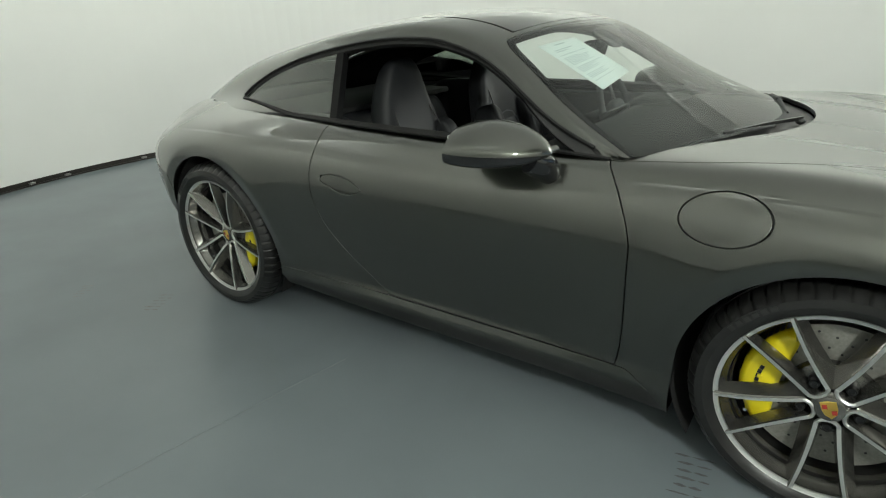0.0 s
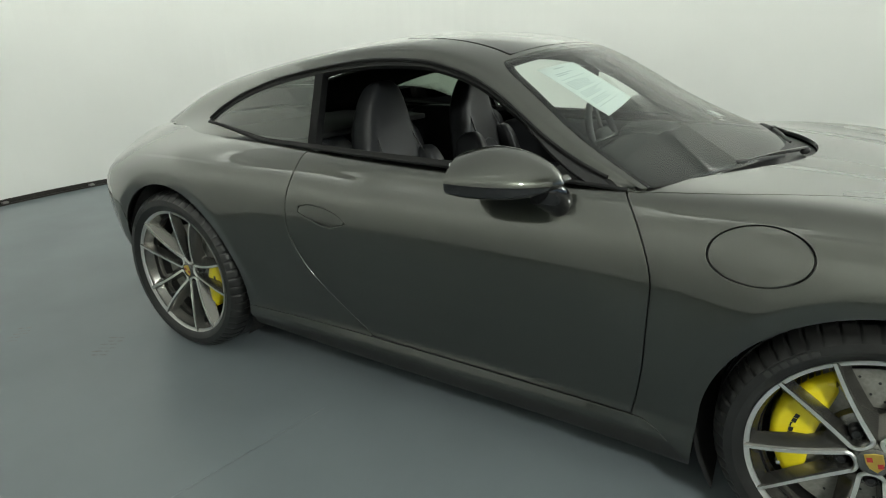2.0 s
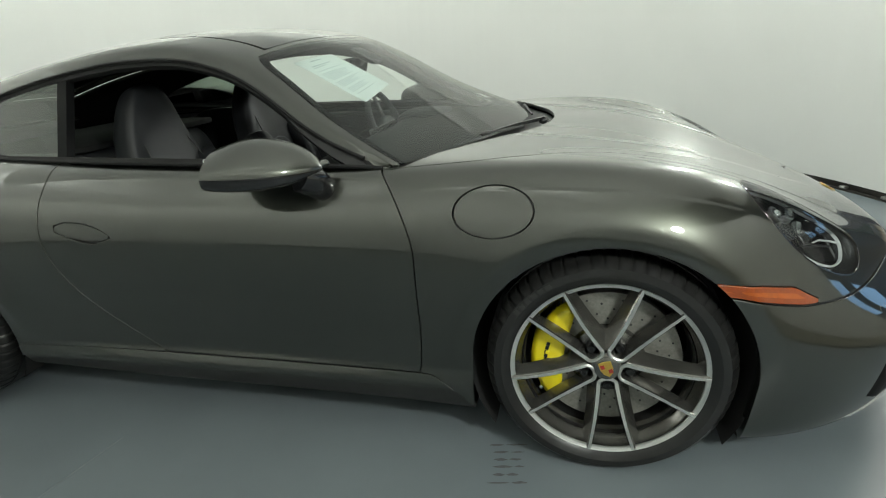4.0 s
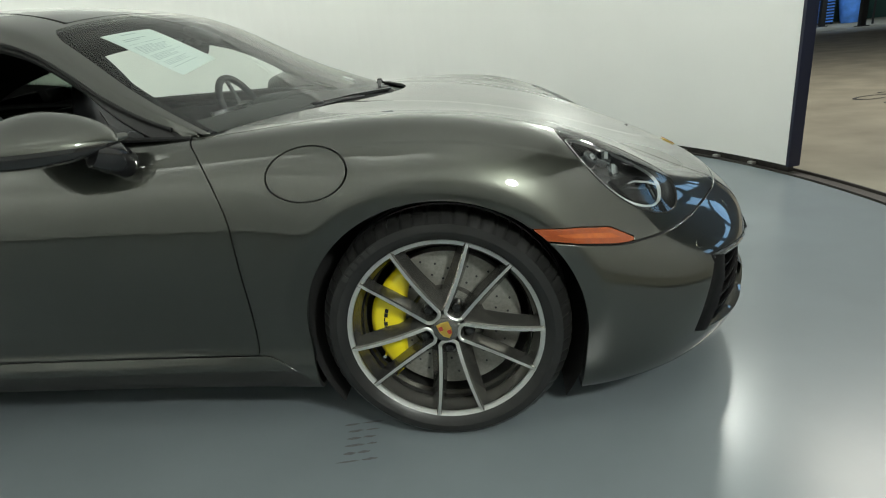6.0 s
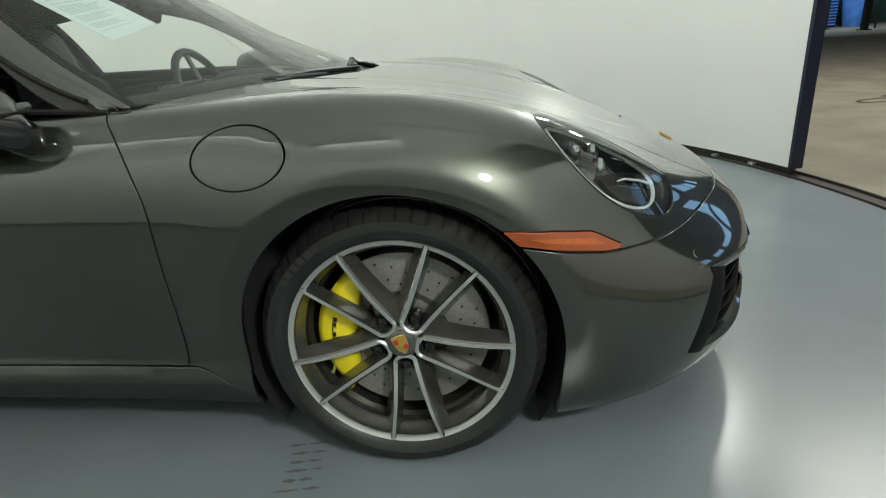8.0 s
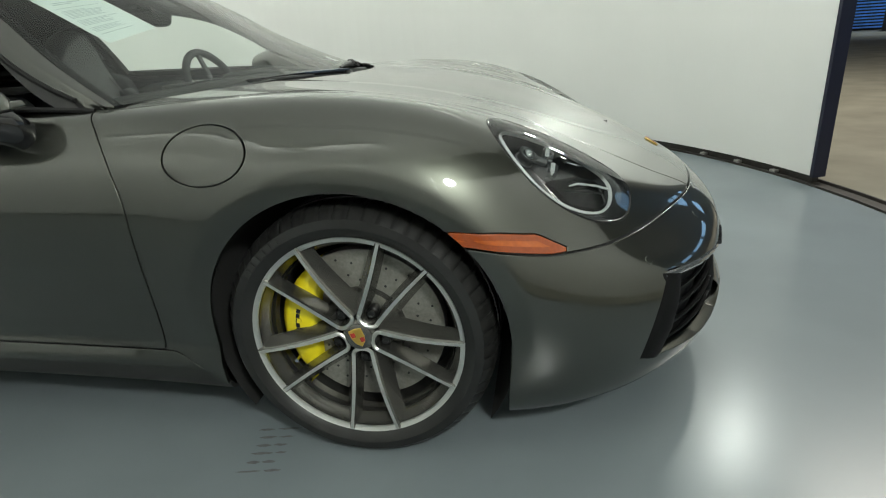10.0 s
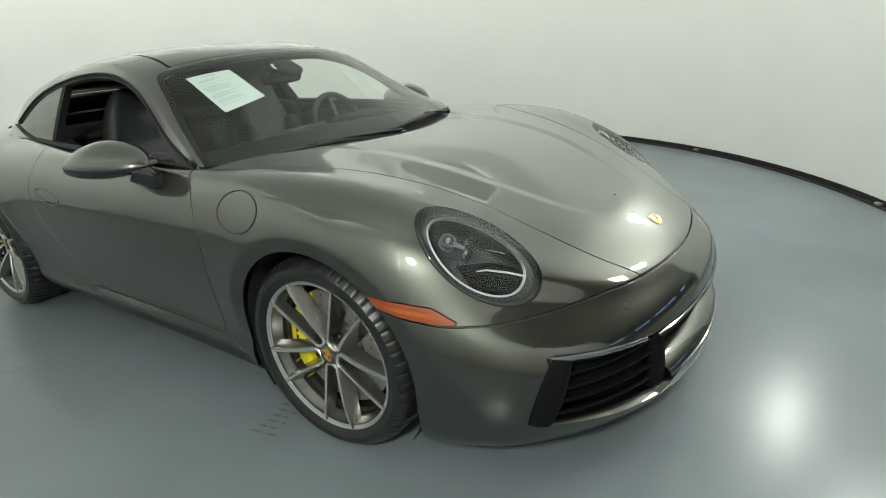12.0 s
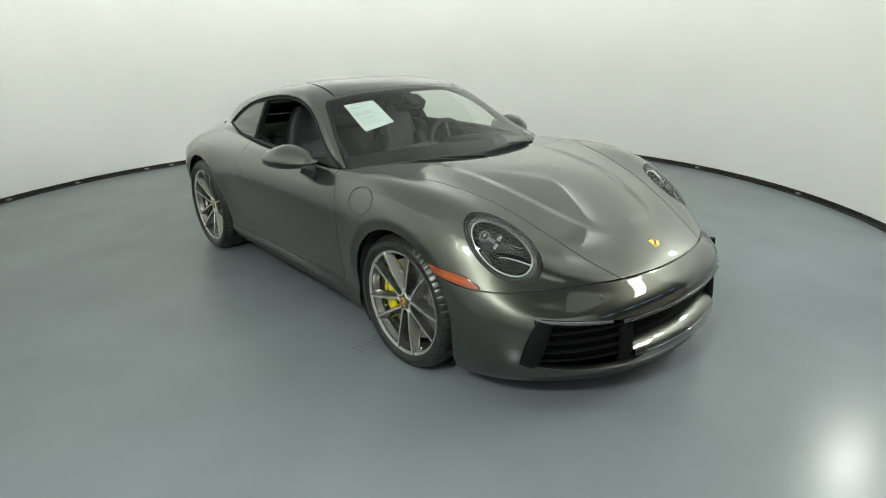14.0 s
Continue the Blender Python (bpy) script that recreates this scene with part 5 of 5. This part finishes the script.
def wheel(name, x, z, radius, rim_r, width, y_face, phase, flip, turn_caliper, rear, sink):
    w = new(name)
    w.parent = car
    s = -1 if flip else 1
    w.matrix_local = Matrix.Translation((x, s * y_face, z)) @ Matrix.Diagonal((1, -s, 1, 1))
    tagged(w, "grey five-pair spoke alloy wheel with low-profile tyre")
    # tyre
    n = 348
    b, h = width, radius - rim_r
    prof = [(rim_r - 0.008, 0.012), (rim_r + 0.004, -0.004), (rim_r + h * 0.35, -0.016), (rim_r + h * 0.62, -0.014), (radius - 0.016, 0.000), (radius - 0.007, 0.012), (radius - 0.002, 0.028), (radius, 0.05), (radius, 0.062), (radius - 0.007, 0.064), (radius - 0.007, 0.073), (radius, 0.075), (radius, b * 0.5 - 0.005), (radius - 0.007, b * 0.5 - 0.004), (radius - 0.007, b * 0.5 + 0.004), (radius, b * 0.5 + 0.005), (radius, b - 0.05), (radius - 0.004, b - 0.02), (radius - 0.018, b), (rim_r + h * 0.5, b + 0.012), (rim_r, b)]
    bm = bmesh.new()
    rings = []
    for i in range(n):
        a = 2 * math.pi * i / n
        ring_v = []
        for j, (r, y) in enumerate(prof):
            if i % 6 == 0 and j in (4, 5, 6, 7, 8):
                r -= 0.0042
            ring_v.append(bm.verts.new((r * math.cos(a), y, r * math.sin(a))))
        rings.append(ring_v)
    for i in range(n):
        p, q = rings[i], rings[(i + 1) % n]
        for j in range(len(prof) - 1):
            bm.faces.new((p[j], p[j + 1], q[j + 1], q[j]))
    bmesh.ops.recalc_face_normals(bm, faces=bm.faces[:])
    tyre = part("tyre", bm, TYRE, w, "black low-profile tyre", True, 28)
    for a0, span in ((122, 26),):
        for q in range(6):
            a = radians(a0 + span * q / 6)
            rr = rim_r + h * 0.48
            part("sidewall_bar", box(0.0022, 0.012 + 0.003 * (q % 2), 0.016, Matrix.Rotation(-a, 4, "Y") @ pose(rr, -0.0165, 0) @ pose(0, 0, 0, 0, 0, 90)), TYREMARK, tyre, smooth=False)
    # rim
    rim = part("rim", lathe([(rim_r - 0.012, 0.006), (rim_r - 0.0105, 0.001), (rim_r - 0.006, 0.0), (rim_r + 0.001, -0.004), (rim_r + 0.001, 0.01), (rim_r - 0.004, 0.014)], 128), RIMCUT, w, "bright machined rim lip")
    part("barrel", lathe([(rim_r - 0.030, 0.040), (rim_r - 0.034, 0.075), (rim_r - 0.040, 0.13), (rim_r - 0.03, b * 0.8), (rim_r - 0.008, b - 0.01)], 96), BARREL_SHADE, rim)
    part("step", lathe([(rim_r - 0.0118, 0.004), (rim_r - 0.0135, 0.016), (rim_r - 0.024, 0.03), (rim_r - 0.032, 0.055), (rim_r - 0.036, 0.07)], 96), RIMGREY, rim)
    scale = (rim_r - 0.012) / 0.252
    for k in range(5):
        for bend in (1, -1):
            V, F, ids = spoke(phase + 2 * math.pi * k / 5, bend, sink)
            V = [(vx * scale, vy, vz * scale) for vx, vy, vz in V]
            mesh_ob("spoke", V, F, [RIMGREY, RIMCUT], rim, False, "", ids)
    part("hub", lathe([(r, y + sink) for r, y in ((0.0, 0.006), (0.034, 0.007), (0.040, 0.010), (0.046, 0.020), (0.052, 0.042), (0.085, 0.052), (0.088, 0.06))], 64), RIMGREY, rim)
    part("hub_cap", lathe([(r, y + sink) for r, y in ((0.0, 0.001), (0.030, 0.0015), (0.034, 0.004), (0.0345, 0.010))], 48), RIMGREY, rim)
    cm = Matrix(((1, 0, 0, 0), (0, 0, -1, 0.0008 + sink), (0, 1, 0, 0), (0, 0, 0, 1))) @ pose(0, 0, 0, 0, 0, 20)
    part("crest", shield(0.036, 0.044, 0.0012, cm), GOLD, rim, "gold shield on the hub cap", smooth=False)
    for dx, dy in ((-0.009, 0.009), (0.009, -0.008)):
        part("crest_field", box(0.011, 0.012, 0.0006, cm @ pose(dx, dy, 0.0016)), RED, rim, smooth=False)
    for k in range(5):
        a = phase + 2 * math.pi * k / 5
        bm = lathe([(0.0, 0.020), (0.0065, 0.020), (0.0075, 0.016), (0.0105, 0.016), (0.011, 0.024), (0.0145, 0.028), (0.0145, 0.06)], 16)
        bmesh.ops.translate(bm, vec=(0.066 * math.cos(a), sink, 0.066 * math.sin(a)), verts=bm.verts[:])
        part("wheel_bolt", bm, BOLT, rim)
        arcp = []
        for q in range(11):
            t = math.pi * q / 10
            px, pr = 0.0245 * math.cos(t), 0.052 - 0.016 * math.sin(t)
            ca, sa = math.cos(a - math.pi / 2), math.sin(a - math.pi / 2)
            arcp.append((px * ca - pr * sa, 0.0085 + sink, px * sa + pr * ca))
        part("spoke_root", tube(arcp, 0.0052, 6), RIMCUT, rim)
    a = phase - 1.21
    part("valve", tube([(0.205 * scale * math.cos(a), 0.06, 0.205 * scale * math.sin(a)), (0.20 * scale * math.cos(a), 0.030, 0.20 * scale * math.sin(a))], 0.005, 8), CHROME, rim)
    # brake
    R = 0.205 if not rear else 0.195
    disc = part("brake_disc", lathe([(0.105, 0.078), (R, 0.078), (R, 0.112), (0.105, 0.112)], 96), DISC, w, "drilled grey ceramic brake disc")
    part("disc_hat", lathe([(0.0, 0.060), (0.085, 0.060), (0.100, 0.066), (0.108, 0.079)], 48), RIMGREY, disc)
    holes = bmesh.new()
    for q in range(60):
        aa = 2 * math.pi * q / 60
        rr = 0.125 + (R - 0.145) * ((q * 3) % 5) / 4
        bmesh.ops.create_cone(holes, cap_ends=True, segments=8, radius1=0.0032, radius2=0.0032, depth=0.002, matrix=Matrix.Translation((rr * math.cos(aa), 0.0775, rr * math.sin(aa))) @ pose(0, 0, 0, 90))
    tagged(part("drill_holes", holes, BLACK, disc, smooth=False), kind="stuff")
    # caliper
    ca0 = turn_caliper
    V, F = [], []
    m = 22
    for i in range(m + 1):
        t = i / m
        a = ca0 + (t - 0.5) * (1.85 if not rear else 1.3)
        e = math.sin(math.pi * min(1, max(0, t))) ** 0.35
        r0, r1 = R - 0.092 * e, R
        if 0.36 < t < 0.64:
            r1 += 0.006
        for r, y in ((r0 + 0.006, 0.052), (r0 + 0.02, 0.046), (r1 - 0.016, 0.046), (r1, 0.058), (r1, 0.13), (r0, 0.13)):
            V.append((r * math.cos(a), y, r * math.sin(a)))
    for i in range(m):
        for j in range(6):
            F.append((i * 6 + j, i * 6 + (j + 1) % 6, (i + 1) * 6 + (j + 1) % 6, (i + 1) * 6 + j))
    F += [tuple(range(6))[::-1], tuple(range(m * 6, m * 6 + 6))]
    cal = mesh_ob("caliper", V, F, YELLOW, w, True, "bright yellow brake caliper")
    for q in range(5):
        a = ca0 - 0.16 + 0.08 * q
        part("caliper_bar", box(0.010, 0.001, 0.012, Matrix.Rotation(-a, 4, "Y") @ pose(R - 0.036, 0.0452, 0)), GLOSSBLACK, cal, smooth=False)
    for q in (-0.42, 0.0, 0.42):
        a = ca0 + q * (1.0 if not rear else 0.75)
        part("caliper_bolt", box(0.012, 0.008, 0.012, Matrix.Rotation(-a, 4, "Y") @ pose(R - 0.040, 0.046, 0), 0.003), YELLOW, cal)
    return w


for flip in (True, False):
    wheel("front_wheel", 0.0, FRONT_Z, 0.339, 0.264, 0.235, 0.892, radians(-85.5), flip, radians(172), False, 0.012)
    wheel("rear_wheel", REAR_X, REAR_Z, 0.357, 0.2765, 0.295, 0.915, radians(-68), flip, radians(-12), True, 0.03)

# wheel wells and floor pan
for cx, cz, r in ((0.0, FRONT_Z, 0.385), (REAR_X, REAR_Z, 0.405)):
    for k in (1, -1):
        V, F = [], []
        m = 40
        for i in range(m + 1):
            a = radians(-35 + 250 * i / m)
            for y in (0.50, 0.875):
                V.append((cx + r * math.cos(a), k * y, cz + r * math.sin(a)))
        for i in range(m):
            F.append((2 * i, 2 * i + 1, 2 * i + 3, 2 * i + 2))
        c = len(V)
        V.append((cx, k * 0.50, cz))
        F += [(2 * i, 2 * i + 2, c) for i in range(m)]
        mesh_ob("wheel_well", V, F, WELL, car, True, "black wheel well liner")
part("floor_pan", box(3.9, 1.0, 0.05, pose(-1.25, 0, 0.17), 0.01), BLACK, car, "dark underbody")
part("floor_pan", box(1.55, 1.66, 0.05, pose(-1.22, 0, 0.18), 0.01), BLACK, car, "dark underbody")

# ---- cabin interior ----
def pillow(c, size, m=None, power=0.55, n=28):
    """A rounded cushion."""
    bm = bmesh.new()
    bmesh.ops.create_uvsphere(bm, u_segments=n, v_segments=n // 2, radius=1)
    for v in bm.verts:
        q = [math.copysign(abs(t) ** power, t) for t in v.co]
        v.co = Vector((q[0] * size[0], q[1] * size[1], q[2] * size[2]))
    bmesh.ops.transform(bm, matrix=Matrix.Translation(c) @ (m or Matrix()), verts=bm.verts[:])
    return bm


def seat(y):
    s = new("seat")
    s.parent = car
    s.location = (-0.16, 0, -0.03)
    tagged(s, "black leather sport seat with one-piece headrest")
    lean = pose(0, 0, 0, 0, -17, 0)
    part("cushion", pillow((-1.15, y, 0.47), (0.26, 0.17, 0.07), pose(0, 0, 0, 0, -8, 0)), LEATHER, s)
    bm = pillow((0, 0, 0), (0.065, 0.235, 0.40), None, 0.5, 36)
    for v in bm.verts:
        t = (v.co.z + 0.40) / 0.80
        v.co.y *= 1.0 - 0.52 * max(0, (t - 0.42) / 0.58) ** 1.15
        v.co.x += 0.03 * (2 * t - 1) ** 2 + (0.03 * (t - 0.8) / 0.2 if t > 0.8 else 0)
    bmesh.ops.transform(bm, matrix=Matrix.Translation((-1.50, y, 0.755)) @ lean, verts=bm.verts[:])
    part("backrest", bm, LEATHER, s)
    arch_pts = [(-0.105, -0.13), (-0.115, 0.02), (-0.10, 0.12), (-0.06, 0.165), (0.0, 0.178), (0.06, 0.165), (0.10, 0.12), (0.115, 0.02), (0.105, -0.13)]
    M = Matrix.Translation((-1.425, y, 0.655)) @ lean
    part("back_panel", pillow((-1.437, y, 0.64), (0.05, 0.108, 0.165), lean, 0.5), LEATHER2, s)
    part("piping", tube([M @ Vector((0.022, a, b)) for a, b in arch_pts], 0.004, 6), STITCH, s)
    part("headrest_panel", pillow((-1.548, y, 0.96), (0.055, 0.082, 0.115), lean, 0.5), LEATHER2, s)
    for k in (-1, 1):
        part("seam", tube([(-1.405, y + k * 0.15, 0.80), (-1.455, y + k * 0.135, 0.88), (-1.52, y + k * 0.108, 1.0), (-1.56, y + k * 0.09, 1.07)], 0.0035, 5), BLACK, s)
    for k in (-1, 1):
        part("bolster", pillow((-1.42, y + k * 0.19, 0.67), (0.085, 0.05, 0.22), lean @ pose(0, 0, 0, k * 6, 0, 0)), LEATHER, s)
        part("thigh_bolster", pillow((-1.14, y + k * 0.205, 0.50), (0.25, 0.05, 0.075), None), LEATHER, s)
        part("stitch", tube([(-1.405, y + k * 0.13, 0.52), (-1.445, y + k * 0.135, 0.68), (-1.50, y + k * 0.105, 0.85), (-1.548, y + k * 0.085, 1.0), (-1.575, y + k * 0.075, 1.06)], 0.003, 5), STITCH, s)


seat(-0.385)
seat(0.385)
for y in (-0.3, 0.3):
    part("rear_seat", pillow((-2.12, y, 0.66), (0.06, 0.24, 0.22), pose(0, 0, 0, 0, -20, 0)), LEATHER, car, "black rear seat back")
part("rear_shelf", box(0.6, 1.1, 0.03, pose(-2.4, 0, 0.88), 0.01), CARPET, car, "black parcel shelf")
part("cabin_floor", box(1.6, 1.5, 0.03, pose(-1.3, 0, 0.25), 0.01), CARPET, car)
part("bulkhead", box(0.04, 1.4, 0.62, pose(-2.28, 0, 0.58), 0.01), CARPET, car)
part("fire_wall", box(0.04, 1.5, 0.6, pose(-0.42, 0, 0.56), 0.01), CARPET, car)
bm = pillow((-0.66, 0, 0.77), (0.24, 0.73, 0.115), pose(0, 0, 0, 0, 4, 0), 0.42, 48)
for v in bm.verts:
    v.co.x -= 0.22 * (v.co.y / 0.73) ** 2 * 0.5
part("dashboard", bm, DASHM, car, "black leather dashboard")
part("instrument_hood", pillow((-0.80, 0.37, 0.872), (0.12, 0.17, 0.045), None, 0.6), DASHM, car)
part("screen_panel", box(0.02, 0.30, 0.11, pose(-0.885, 0.0, 0.845, 0, -12, 0), 0.006), GLOSSBLACK, car, "black glossy centre screen")
part("centre_console", pillow((-1.2, 0, 0.50), (0.45, 0.11, 0.13), None, 0.4), LEATHER, car)
for k in (-1, 1):
    part("door_card", pillow((-1.2, k * 0.765, 0.62), (0.56, 0.045, 0.25), None, 0.35, 32), LEATHER, car, "black door trim panel")
    part("arm_rest", pillow((-1.25, k * 0.70, 0.60), (0.28, 0.05, 0.035), None, 0.5), LEATHER, car)
    part("rear_trim", pillow((-2.0, k * 0.70, 0.68), (0.33, 0.05, 0.25), None, 0.4), LEATHER, car)
sw = new("steering_wheel")
sw.parent = car
tagged(sw, "black leather steering wheel")
SM = Matrix.Translation((-1.0, 0.365, 0.835)) @ pose(0, 0, 0, 0, 68, 0)
pts = [SM @ Vector((0.178 * math.cos(2 * math.pi * i / 48), 0.178 * math.sin(2 * math.pi * i / 48), 0)) for i in range(48)]
part("rim", tube(pts, 0.016, 12, True), LEATHER, sw)
part("hub", pillow((0, 0, 0), (0.055, 0.075, 0.03), None, 0.7), DASHM, sw).matrix_local = SM
for a in (0, 180, 90):
    part("spoke", box(0.13, 0.026, 0.014, SM @ pose(0, 0, 0, 0, 0, a + 90) @ pose(0.11, 0, 0), 0.005), BLACK, sw)
part("column", tube([SM @ Vector((0, 0, -0.01)), SM @ Vector((0, 0, -0.2))], 0.035, 12), BLACK, sw)
part("inner_mirror", pillow((-0.99, -0.01, 1.135), (0.02, 0.125, 0.035), pose(0, 0, 0, 0, 10, 0), 0.5), GLOSSBLACK, car, "black frameless rear-view mirror")
part("mirror_stem", tube([(-0.97, -0.01, 1.145), (-0.955, -0.01, 1.165), (-0.95, 0, 1.178)], [0.014, 0.02, 0.03], 10), BLACK, car)
part("sensor_box", pillow((-0.94, 0, 1.175), (0.06, 0.055, 0.016), pose(0, 0, 0, 0, 26, 0), 0.5), BLACK, car)
sticker = mesh_ob("inspection_sticker", [cabin_point(u, v, -0.005, False) for u, v in ((0.12, 3.0), (0.12, 3.25), (0.30, 3.25), (0.30, 3.02))], [(0, 1, 2, 3)], PAPER, screen_ob, False, "small white sticker low on the glass")
